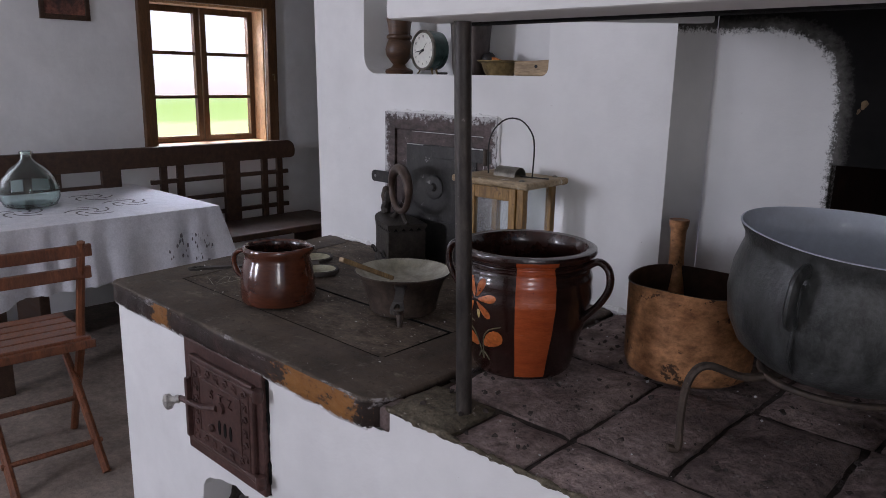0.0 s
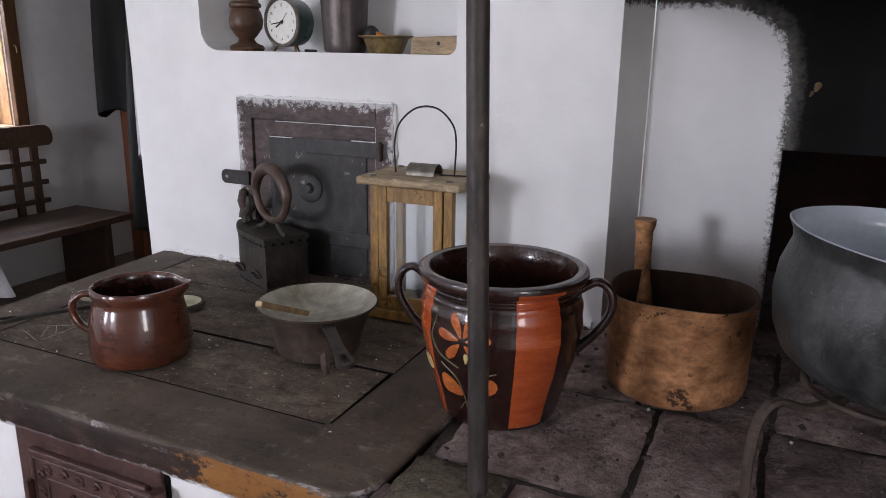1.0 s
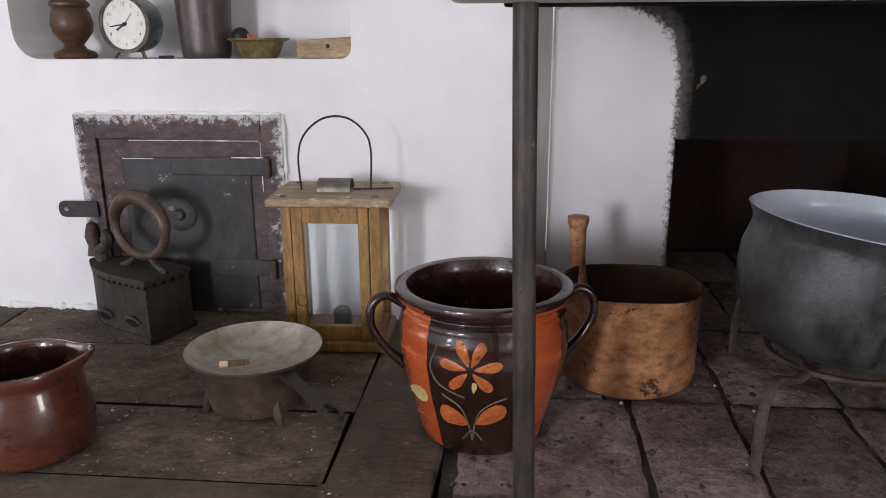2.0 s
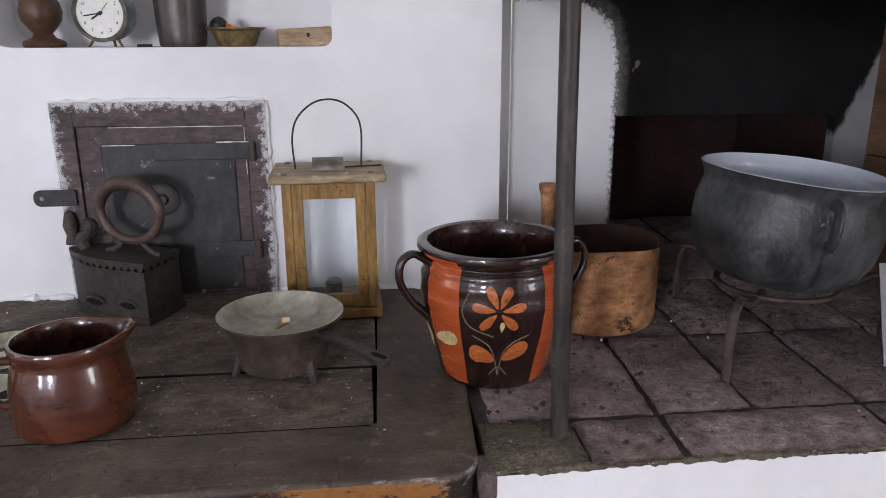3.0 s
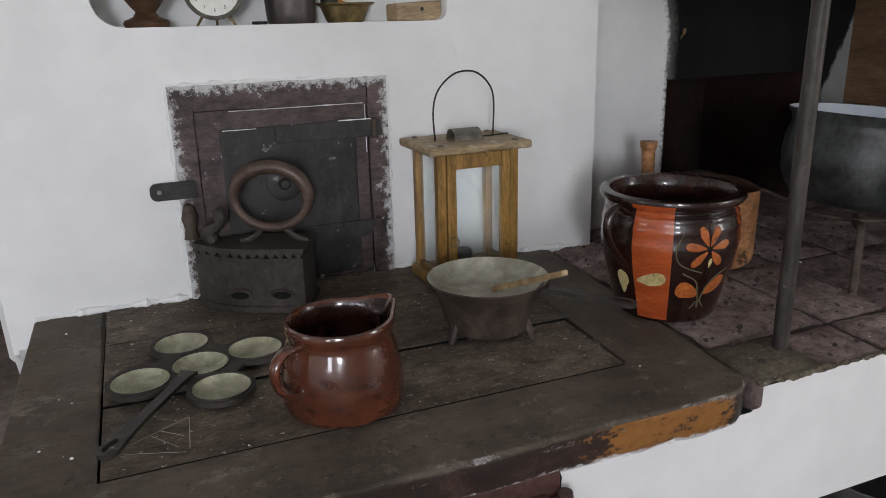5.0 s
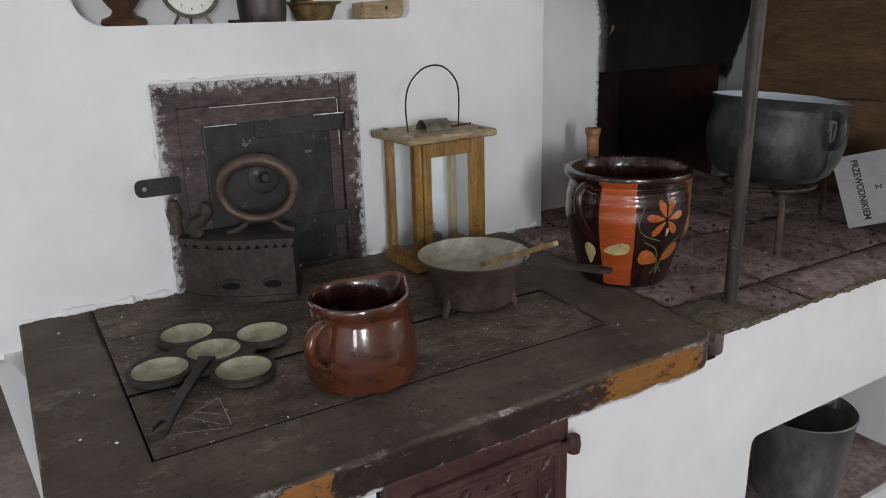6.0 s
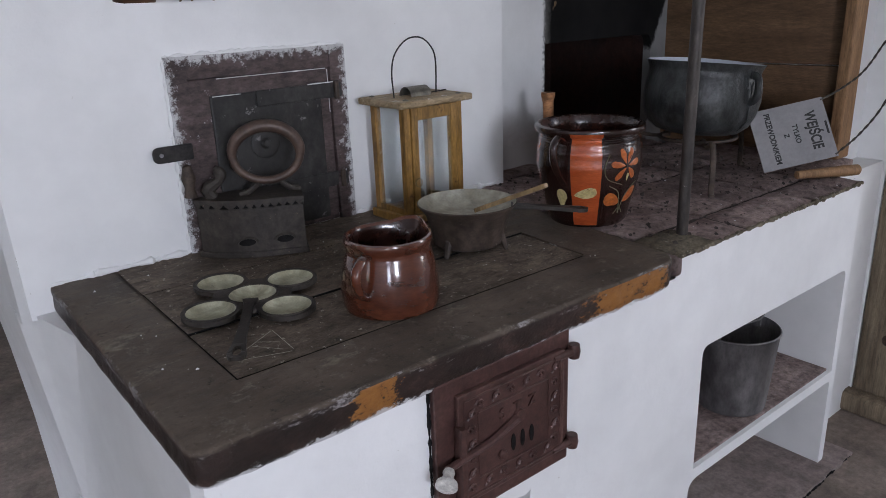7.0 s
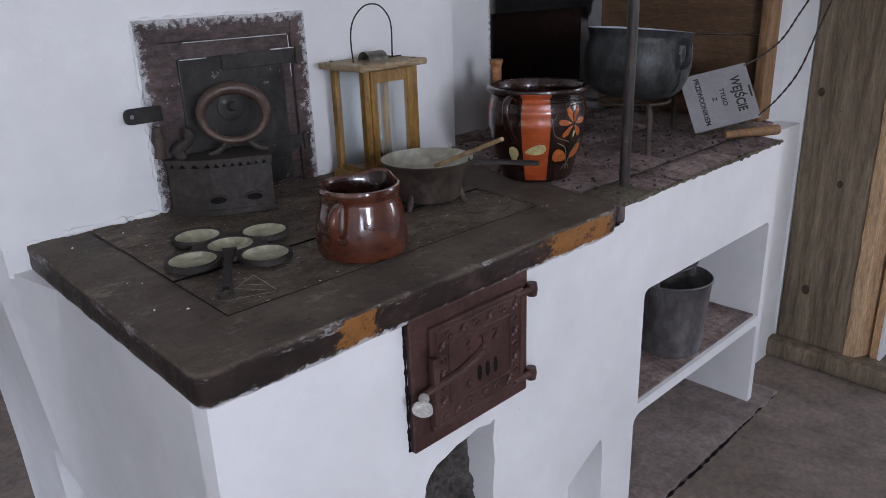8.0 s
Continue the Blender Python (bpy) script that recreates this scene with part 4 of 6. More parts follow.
bm = lathe([(0.0, 0.0), (0.007, 0.0), (0.009, 0.006), (0.006, 0.012), (0.0, 0.013)], 14, None, Matrix.Translation((cxm - 0.032, yl + 0.002, lz0 + 0.052)) @ pose(0, 0, 0, 90, 0, 0))
part("slide_knob", bm, FIREDOOR, leaf, smooth=True)
bm = tube([(fx0 + 0.004, yl - 0.008, 0.706), (cxm - 0.06, yl - 0.006, 0.715), (cxm + 0.0, yl - 0.004, 0.732)], [0.007, 0.0075, 0.009], 8, None, 0.9)
lathe([(0.0, -0.003), (0.013, -0.003), (0.012, 0.004), (0.0, 0.005)], 16, bm, Matrix.Translation((cxm + 0.008, yl - 0.002, 0.734)) @ pose(0, 0, 0, 90, 0, 0))
box(fx0 + 0.034, fx0 + 0.046, yl - 0.012, yl + 0.008, 0.628, 0.765, 0.004, bm)
part("latch_bar", bm, FIREDOOR, fd, smooth=True)
axis = Vector((-0.72, -0.62, -0.30)).to_track_quat("Z", "Y").to_matrix().to_4x4()
bm = lathe([(0.0, 0.0), (0.008, 0.0), (0.010, 0.005), (0.008, 0.011), (0.011, 0.019), (0.017, 0.024), (0.018, 0.031), (0.012, 0.035), (0.0, 0.036)], 18, None, Matrix.Translation((fx0 + 0.008, yl - 0.010, 0.706)) @ axis)
part("knob", bm, PORCELAIN, fd, "chipped white porcelain knob", smooth=True)
for z in (0.622, 0.806):
    bm = tube([(fx1 - 0.05, yf - 0.008, z), (fx1 - 0.002, yf - 0.010, z)], [0.006, 0.0085], 10)
    lathe([(0.0, -0.013), (0.010, -0.013), (0.012, 0.0), (0.010, 0.013), (0.0, 0.013)], 14, bm, Matrix.Translation((fx1 + 0.001, yf - 0.010, z)))
    part("hinge", bm, FIREDOOR, fd, smooth=True)

# hood over the hearth and its pole
hood = thing("chimney_hood", (0, 0, 0), "whitewashed smoke hood with sooty underside over the hearth", "smoke hood")
HZ, HX, HY = 1.487, -0.836, 0.728
part("front_board", box(HX, EAST + 0.1, HY, HY + 0.105, HZ, HZ + 0.36, 0.006), PLASTER, hood)
L = math.hypot(BREAST - HY - 0.105, 0.10)
b = box(0, 0.045, 0, L + 0.02, HZ + 0.002, HZ + 0.36, 0.005)
b.transform(Matrix.Translation((HX, HY + 0.106, 0)) @ pose(0, 0, 0, 0, 0, -math.degrees(math.atan2(0.10, BREAST - HY - 0.105))))
for v in b.verts:
    v.co.z += 0.032 * (v.co.y - HY) / 0.70
part("side_board", b, PLASTER, hood)
bm = bmesh.new()
lo = [(HX + 0.05, HY + 0.12, HZ + 0.10), (EAST, HY + 0.12, HZ + 0.10), (EAST, 1.49, HZ + 0.10), (HX + 0.15, 1.43, HZ + 0.10)]
hi = [(-0.55, 1.1, CEIL), (0.1, 1.1, CEIL), (0.1, 1.49, CEIL), (-0.55, 1.45, CEIL)]
vl, vh = [bm.verts.new(p) for p in lo], [bm.verts.new(p) for p in hi]
for i in range(4):
    j = (i + 1) % 4
    bm.faces.new((vl[i], vl[j], vh[j], vh[i]))
part("flue", bm, SOOT, hood, "soot-black hood lining")
part("inner_rail", box(HX + 0.05, EAST, HY + 0.106, HY + 0.13, HZ - 0.003, HZ + 0.12, 0.004), SOOT, hood, "blackened inner rail")
outer = [(HX, HY, HZ + 0.358), (EAST, HY, HZ + 0.358), (EAST, 1.5, HZ + 0.358), (HX + 0.17, BREAST, HZ + 0.358)]
bm = bmesh.new()
vl, vh = [bm.verts.new(p) for p in outer], [bm.verts.new(p) for p in ((-0.7, 1.0, CEIL), (EAST, 1.0, CEIL), (EAST, 1.5, CEIL), (-0.66, BREAST, CEIL))]
for i in range(4):
    j = (i + 1) % 4
    bm.faces.new((vl[i], vl[j], vh[j], vh[i]))
part("cowl", bm, PLASTER, hood)

pole = thing("iron_pole", (-0.7523, 0.8195, top_z(0.8195) + 0.002), "black-painted iron pole standing in the brick hearth", "pole")
part("shaft", tube([(0.0, 0, -0.01), (-0.004, -0.003, 0.2), (-0.009, -0.007, 0.4), (-0.0125, -0.011, HZ - top_z(0.8195) + 0.004)], 0.0125, 16), POLE, pole, smooth=True)


# ---- things on the hearth ----
def on_top(x, y, lift=0.0):
    return (x, y, top_z(y) + lift)


# the painted two-handled pot
POT = [(0.0, 0.0), (0.083, 0.0), (0.088, 0.006), (0.099, 0.05), (0.112, 0.095), (0.1185, 0.135), (0.119, 0.165), (0.114, 0.190), (0.110, 0.199), (0.1125, 0.204), (0.122, 0.209), (0.1245, 0.215), (0.123, 0.221), (0.116, 0.224)]
POT_IN = [(0.108, 0.222), (0.104, 0.212), (0.101, 0.200), (0.108, 0.17), (0.108, 0.13), (0.098, 0.08), (0.08, 0.02), (0.0, 0.014)]
POT = [POT[0], POT[1]] + [(ra + (rb - ra) * k / 5 + 0.0009 * math.sin((za + (zb - za) * k / 5) * 900) * (1 if 0.10 < za < 0.2 else 0.3), za + (zb - za) * k / 5) for (ra, za), (rb, zb) in zip(POT[2:9], POT[3:10]) for k in range(5)] + POT[9:]
RED = ((-160, -127), (-61, -28), (47, 80), (122, 152))


def pot_point(az, z, lift):
    """A point on the pot's outside at an azimuth in degrees and a height."""
    r = 0.1
    for (ra, za), (rb, zb) in zip(POT[2:], POT[3:]):
        if za <= z <= zb:
            r = ra + (rb - ra) * (z - za) / (zb - za)
            break
    a = radians(az)
    return Vector(((r + lift) * math.cos(a), (r + lift) * math.sin(a), z))


def painted(blobs, lift=0.0007):
    """Brushed blobs on the pot: outlines in (azimuth, height), filled as a fan that follows the curve of the wall."""
    own = bmesh.new()
    for loop in blobs:
        n = len(loop)
        ca, cz = sum(p[0] for p in loop) / n, sum(p[1] for p in loop) / n
        centre = own.verts.new(pot_point(ca, cz, lift + 0.0006))
        mid = [own.verts.new(pot_point((a + ca) / 2, (z + cz) / 2, lift + 0.0005)) for a, z in loop]
        rim = [own.verts.new(pot_point(a, z, lift * 0.5)) for a, z in loop]
        for i in range(n):
            j = (i + 1) % n
            own.faces.new((centre, mid[i], mid[j]))
            own.faces.new((mid[i], rim[i], rim[j], mid[j]))
    return own


def petal(az, z, tilt, length, width, n=14):
    """A drop-shaped petal that grows from (az, z); sizes in metres."""
    out = []
    k = 180 / math.pi / 0.115
    t = radians(tilt)
    for i in range(n):
        s = 2 * math.pi * i / n
        u = length * (0.5 - 0.5 * math.cos(s))
        w = width * 0.5 * math.sin(s) * (0.35 + 0.65 * (u / length)) * random.uniform(0.9, 1.08)
        out.append((az + k * (u * math.sin(t) + w * math.cos(t)), z + u * math.cos(t) - w * math.sin(t)))
    return out


pot = thing("glazed_pot", on_top(-0.809, 1.038, 0.0), "two-handled earthenware pot, black and orange glaze with painted flowers", "pot")
inside = len(POT)
bm = lathe(POT + POT_IN, 120, None, None, None, lambda az, k: 2 if k >= inside - 1 else (1 if 1 < k < 39 and any(a <= (az + 180) % 360 - 180 <= b for a, b in RED) else 0))
part("body", bm, [POTDARK, POTRED, JUGIN], pot, smooth=True)
for s, az in ((1, 10), (-1, 192)):
    a = radians(az)
    d = Vector((math.cos(a), math.sin(a), 0))
    pts = curve_points([d * 0.113 + Vector((0, 0, 0.196)), d * 0.136 + Vector((0, 0, 0.209)), d * 0.155 + Vector((0, 0, 0.196)), d * 0.157 + Vector((0, 0, 0.165)), d * 0.138 + Vector((0, 0, 0.132)), d * 0.112 + Vector((0, 0, 0.105))], 22)
    part("handle", tube(pts, [0.0085] * 18 + [0.008, 0.0085, 0.009, 0.0095, 0.010], 12, None, 0.75), POTDARK, pot, "dark glazed strap handle", smooth=True)
FA, FZ = -96, 0.138
part("painted_flower", painted([petal(FA + 2.5 * math.sin(radians(t)), FZ + 0.004 + 0.005 * math.cos(radians(t)), t, 0.036, 0.0195) for t in (-22, 24, 80, 138, -138, -80)]), PETAL, pot, "orange painted flower")
part("painted_leaves", painted([petal(FA - 3, 0.056, -66, 0.046, 0.044), petal(FA + 3, 0.058, 58, 0.050, 0.040)]), PETAL, pot, "orange painted leaves")
stems = bmesh.new()
for ctrl in (((FA - 4, 0.10), (FA - 22, 0.115), (FA - 27, 0.14), (FA - 22, 0.17)), ((FA, 0.03), (FA - 3, 0.06), (FA - 8, 0.085), (FA - 20, 0.10)), ((FA, 0.03), (FA + 4, 0.07), (FA + 12, 0.09), (FA + 24, 0.10)), ((FA - 8, 0.03), (FA, 0.045), (FA + 8, 0.03))):
    tube([pot_point(p[0], p[1], 0.0004) for p in curve_points([(a, z, 0) for a, z in ctrl], 16)], 0.0011, 5, stems)
part("painted_stems", stems, STEM, pot, "grey-green painted stems", smooth=True)
for shape in ([petal(-156, 0.078, 78, 0.054, 0.036)], [petal(-174, 0.045, 8, 0.046, 0.038)], [petal(FA + 2, 0.108, 5, 0.017, 0.010)]):
    part("painted_spot", painted(shape, 0.0008), CREAM, pot, "cream slip leaf")

# copper saucepan with an upright socket handle
pan = thing("copper_saucepan", on_top(-0.577, 1.216, 0.002), "tarnished copper saucepan with upright tubular handle", "saucepan")
prof = [(0.0, 0.0), (0.096, 0.0), (0.104, 0.006), (0.108, 0.02), (0.1085, 0.09), (0.1095, 0.157), (0.1105, 0.160), (0.1075, 0.160), (0.106, 0.13), (0.105, 0.02), (0.098, 0.006), (0.0, 0.005)]


def dent(a, r, z):
    w = r * (1 + 0.012 * math.sin(2 * a + 1) + 0.006 * math.sin(5 * a) * z / 0.14)
    return Vector((w * math.cos(a), w * math.sin(a), z + (0.003 * math.sin(3 * a) if z > 0.1 else 0)))


part("body", lathe(prof, 64, None, None, dent, lambda az, k: 1 if k >= 6 else 0), [COPPER, COPPERIN], pan, smooth=True)
pts = [(-0.074, 0.084, 0.10), (-0.077, 0.087, 0.145), (-0.079, 0.089, 0.18), (-0.080, 0.090, 0.225), (-0.080, 0.090, 0.236), (-0.080, 0.090, 0.246)]
part("handle", tube(pts, [0.019, 0.015, 0.0135, 0.0145, 0.018, 0.0185], 16), COPPER, pan, "riveted copper socket handle", smooth=True)

# enamelled cauldron on a three-legged iron trivet
C0 = (-0.298, 1.083)
trivet = thing("iron_trivet", on_top(*C0), "forged iron three-legged trivet standing on the bricks", "trivet")
TRZ = 0.112
part("ring", tube([(0.10 * math.cos(t), 0.10 * math.sin(t), TRZ) for t in (2 * math.pi * k / 32 for k in range(32))], 0.006, 8, None, 0.8, True), RUSTY, trivet, smooth=True)
for fx, fy in ((-0.154, -0.146), (-0.081, 0.225), (0.20, -0.02)):
    d = Vector((fx, fy, 0)).normalized()
    z_off = 0.03 * fy
    pts = curve_points([d * 0.075 + Vector((0, 0, TRZ + 0.002)), d * 0.13 + Vector((0, 0, TRZ - 0.004)), Vector((fx * 0.86, fy * 0.86, TRZ + 0.012)), Vector((fx * 0.97, fy * 0.97, TRZ - 0.01)), Vector((fx, fy, 0.05)), Vector((fx * 1.0, fy * 1.0, 0.006 + z_off)), Vector((fx * 1.07, fy * 1.07, 0.004 + z_off))], 26)
    part("leg", tube(pts, [0.0075] * 27, 8, None, 0.75), RUSTY, trivet, smooth=True)
cauldron = thing("enamel_cauldron", (0, 0, 0), "large dented grey enamel cauldron, pale blue inside, on a trivet", "cauldron")
cauldron.matrix_basis = pose(C0[0] - 0.010, C0[1], top_z(C0[1]) + TRZ + 0.011, 1.5, 5, -4)
prof = [(r * 0.955, z) for r, z in ((0.0, 0.0), (0.085, 0.002), (0.115, 0.010), (0.138, 0.028), (0.153, 0.058), (0.1595, 0.095), (0.158, 0.130), (0.152, 0.152), (0.149, 0.163), (0.151, 0.175), (0.158, 0.187), (0.1595, 0.190), (0.157, 0.191), (0.148, 0.178), (0.145, 0.165), (0.147, 0.152), (0.154, 0.13), (0.1555, 0.10), (0.149, 0.06), (0.134, 0.032), (0.11, 0.016), (0.0, 0.008))]


def beaten(a, r, z):
    w = r * (1 + 0.006 * math.sin(3 * a + 4 * z * 9) + 0.004 * math.sin(7 * a))
    return Vector((w * math.cos(a), w * math.sin(a), z + (0.002 * math.sin(2 * a) if z > 0.15 else 0)))


part("body", lathe(prof, 72, None, None, beaten, lambda az, k: 1 if k >= 11 else 0), [ENAMEL, ENAMELIN], cauldron, smooth=True)
for az in (-93, 87):
    a = radians(az)
    d, s = Vector((math.cos(a), math.sin(a), 0)), Vector((-math.sin(a), math.cos(a), 0))
    pts = curve_points([d * 0.146 + s * 0.0 + Vector((0, 0, 0.166)), d * 0.160 + Vector((0, 0, 0.164)), d * 0.169 + Vector((0, 0, 0.150)), d * 0.170 + Vector((0, 0, 0.118)), d * 0.162 + Vector((0, 0, 0.103)), d * 0.148 + Vector((0, 0, 0.100))], 16)
    part("handle", tube(pts, 0.0062, 10, None, 1.7), ENAMEL, cauldron, smooth=True)
    bm = tube([d * (0.152 - 0.07 * max(0, (0.06 - z) / 0.06) ** 2) + s * 0.002 + Vector((0, 0, z)) for z in (0.015, 0.03, 0.05, 0.075, 0.10, 0.13, 0.15)], 0.0022, 6)
    part("seam", bm, ENAMEL, cauldron, smooth=True)

# card sign, leaning, with a cord through its holes
BL, TL, TR = Vector((-0.200, 0.960, 0.910)), Vector((-0.157, 1.021, 1.068)), Vector((0.012, 0.901, 1.106))
up = (TR - TL).normalized()
along = (BL - TL)
along = (along - along.dot(up) * up).normalized()
nrm = along.cross(up)
W, H = 0.172, (TR - TL).length
m = Matrix((along, up, nrm)).transposed().to_4x4()
m.translation = TL + along * W / 2 + up * H / 2
sign = tagged(new("card_sign"), "white laminated card sign with black lettering, hung on a cord", "sign")
sign.matrix_basis = m
part("card", box(-W / 2, W / 2, -H / 2, H / 2, -0.001, 0.001, 0.0006), PAPER, sign)
lettering("printed_line", "WEJŚCIE", 0.0300, Matrix.Translation((0, 0.058, 0.0012)) @ Matrix.Diagonal((0.92, 1.35, 1, 1)), INK, sign, label="large black capitals")
for text, y in (("TYLKO", 0.010), ("Z", -0.018), ("PRZEWODNIKIEM", -0.058)):
    lettering("printed_line", text, 0.0190 if len(text) > 6 else 0.0170, Matrix.Translation((0.0, y, 0.0012)) @ Matrix.Diagonal((0.95 if len(text) > 6 else 1, 1.15, 1, 1)), INK, sign)
part("slot", box(-0.018, 0.018, H / 2 - 0.012, H / 2 - 0.006, 0.0008, 0.0014), INK, sign, "black punched hanging slot")
A, B = TL + up * (H - 0.006) + along * 0.008, TL + up * (H - 0.008) + along * (W - 0.006)
rope = thing("cord", A, "dark twisted cord tied to the card sign", "cord")
for start, end, sag, knot in ((A, Vector((0.385, 0.86, 1.30)), 0.035, 0.02), (B, Vector((0.375, 0.79, 1.31)), 0.06, 0.02)):
    mid = (start + end) / 2 + Vector((0, -0.01, -sag))
    pts = [p - A for p in curve_points([start, start.lerp(mid, 0.5) - Vector((0, 0, sag * 0.25)), mid, mid.lerp(end, 0.5), end], 60)]
    part("strand", tube(pts, [0.0029 + 0.0009 * math.sin(i * 1.7) for i in range(61)], 7), ROPE, rope, smooth=True)
dowel = thing("wooden_rolling_stick", (0.022, 0.780, top_z(0.78) + 0.018), "round pale brown wooden stick lying on the bricks", "wooden stick", 152)
part("grip", lathe([(0.0, 0.0), (0.012, 0.0), (0.015, 0.004), (0.0155, 0.05), (0.013, 0.12), (0.011, 0.19), (0.0, 0.191)], 16, None, pose(0, 0, 0, 0, 90, 0)), BATTEN, dowel, smooth=True)

# bucket in the pot shelf
bucket = thing("metal_bucket", (-0.405, 0.858, 0.334), "dark galvanised metal bucket standing in the pot shelf", "bucket")
part("body", lathe([(0.0, 0.0), (0.088, 0.0), (0.090, 0.005), (0.108, 0.215), (0.111, 0.219), (0.108, 0.222), (0.1045, 0.216), (0.087, 0.01), (0.0, 0.008)], 48), GALV, bucket, smooth=True)
for s in (-1, 1):
    part("ear", box(s * 0.103 - 0.004, s * 0.103 + 0.006, -0.014, 0.014, 0.19, 0.245, 0.003), GALV, bucket)
part("bail", tube(curve_points([(0.106, 0, 0.235), (0.08, -0.03, 0.262), (0.0, -0.06, 0.262), (-0.08, -0.03, 0.255), (-0.106, 0, 0.235)], 24), 0.003, 8), GALV, bucket, smooth=True)

# ---- things on the stove top ----
jug = thing("stoneware_jug", on_top(-1.4415, 0.9425), "glossy brown salt-glazed stoneware jug with a spout", "jug")
LIP = radians(22)


def spout(a, r, z):
    w = max(0.0, math.cos(a - LIP)) ** 14 * max(0.0, min(1.0, (z - 0.095) / 0.03))
    return Vector(((r + 0.020 * w) * math.cos(a), (r + 0.020 * w) * math.sin(a), z + 0.007 * w))


prof = [(0.0, 0.0), (0.074, 0.0), (0.081, 0.003), (0.0845, 0.012), (0.0855, 0.03), (0.0835, 0.055), (0.079, 0.08), (0.0735, 0.100), (0.0715, 0.107), (0.073, 0.111), (0.0755, 0.118), (0.076, 0.124), (0.0745, 0.128), (0.0705, 0.129), (0.067, 0.124), (0.066, 0.112), (0.068, 0.10), (0.074, 0.07), (0.078, 0.03), (0.07, 0.01), (0.0, 0.008)]
part("body", lathe(prof, 72, None, None, spout, lambda az, k: 1 if k >= 14 else 0), [JUGGLAZE, JUGIN], jug, smooth=True)
a = radians(-153)
d = Vector((math.cos(a), math.sin(a), 0))
pts = curve_points([d * 0.070 + Vector((0, 0, 0.108)), d * 0.093 + Vector((0, 0, 0.110)), d * 0.111 + Vector((0, 0, 0.096)), d * 0.112 + Vector((0, 0, 0.072)), d * 0.100 + Vector((0, 0, 0.052)), d * 0.079 + Vector((0, 0, 0.042))], 22)
part("handle", tube(pts, [0.0088] * 18 + [0.0085, 0.009, 0.0095, 0.011, 0.012], 12, None, 0.7), JUGGLAZE, jug, smooth=True)

def flat_handle(d, r0, r1, w0, w1, z0, z1, thick, slot=0.028):
    """A flat forged handle along d, widening to a rounded end with a hanging slot."""
    side = Vector((-d.y, d.x, 0))
    span = r1 - r0
    edge = [(r0, -w0 * 1.8), (r0 + 0.10 * span, -w0 * 1.15), (r0 + 0.3 * span, -w0), (r0 + 0.6 * span, -w0 * 1.05), (r1 - 0.05, -w0 * 0.6 - w1 * 0.4)]
    arc = [(r1 - w1 * 1.3 + w1 * 1.3 * math.cos(radians(q)), w1 * math.sin(radians(q))) for q in range(-90, 91, 18)]
    outline = edge + arc + [(u, -v) for u, v in reversed(edge)]
    eye_c, eye_w = r1 - w1 * 1.3, w1 * 0.48
    eye = [(eye_c + (eye_w + (slot / 2 if math.cos(radians(q)) < 0 else 0.004)) * math.cos(radians(q)), eye_w * math.sin(radians(q))) for q in range(0, 360, 24)]
    bm = sheet_with_holes(outline, [eye], lambda u, v, e: d * u + side * v + Vector((0, 0, z0 + (z1 - z0) * (u - r0) / span - e + (0.0012 if abs(v) < w0 * 0.9 else 0.0))), (thick,), thick)
    return bm


# egg pan: five shallow cups and a long handle
egg = thing("egg_pan", on_top(-1.622, 1.110), "cast iron egg pan with five pale cups and a handle", "egg pan")
CUP = [(r, z * 0.8) for r, z in ((0.0, 0.0085), (0.025, 0.0090), (0.036, 0.0125), (0.0410, 0.0195), (0.0425, 0.0212), (0.0442, 0.0205), (0.0445, 0.016), (0.038, 0.005), (0.026, 0.0), (0.0, 0.0))]


def clover(t):
    best = 0.068
    for q in (-166, -76, 14, 104):
        f = t - radians(q)
        if math.cos(f) > 0 and 0.089 * abs(math.sin(f)) < 0.0485:
            best = max(best, 0.089 * math.cos(f) + math.sqrt(0.0485 ** 2 - (0.089 * math.sin(f)) ** 2))
    return best


edge = [(clover(t) * math.cos(t), clover(t) * math.sin(t)) for t in (2 * math.pi * k / 160 for k in range(160))]
cups = [(0.0, 0.0)] + [(0.089 * math.cos(radians(q)), 0.089 * math.sin(radians(q))) for q in (-166, -76, 14, 104)]
wells = [[(cx + 0.0425 * math.cos(t), cy + 0.0425 * math.sin(t)) for t in (2 * math.pi * k / 36 for k in range(36))] for cx, cy in cups]
bm = sheet_with_holes(edge, wells, lambda u, v, d: (u, v, 0.0168 - d + 0.03 * v), (0.004,) * 5, 0.008)
part("plate", bm, CAST, egg)
for cx, cy in cups:
    part("cup", lathe(CUP, 40, None, Matrix.Translation((cx, cy, 0.001 + 0.03 * cy)), None, lambda az, k: 1 if k <= 2 else 0), [CAST, EGGIN], egg, smooth=True)
d = Vector((math.cos(radians(-121)), math.sin(radians(-121)), 0))
bm = flat_handle(d, 0.035, 0.262, 0.0075, 0.0145, 0.0215, 0.0200, 0.006)
part("handle", bm, HANDLEIRON, egg, "flat iron handle with a hanging eye")

# three-legged skillet
sk = thing("footed_skillet", on_top(-1.155, 1.066), "cast iron skillet on short feet, scoured pale inside", "skillet")
prof = [(r, z + 0.008) for r, z in ((0.0, 0.003), (0.060, 0.002), (0.070, 0.008), (0.079, 0.045), (0.088, 0.072), (0.093, 0.079), (0.101, 0.088), (0.1035, 0.092), (0.1015, 0.0935), (0.094, 0.086), (0.082, 0.075), (0.068, 0.069), (0.04, 0.066), (0.0, 0.065))]
part("body", lathe(prof, 64, None, None, None, lambda az, k: 1 if k >= 8 else 0), [SKILLETOUT, SKILLETIN], sk, smooth=True)
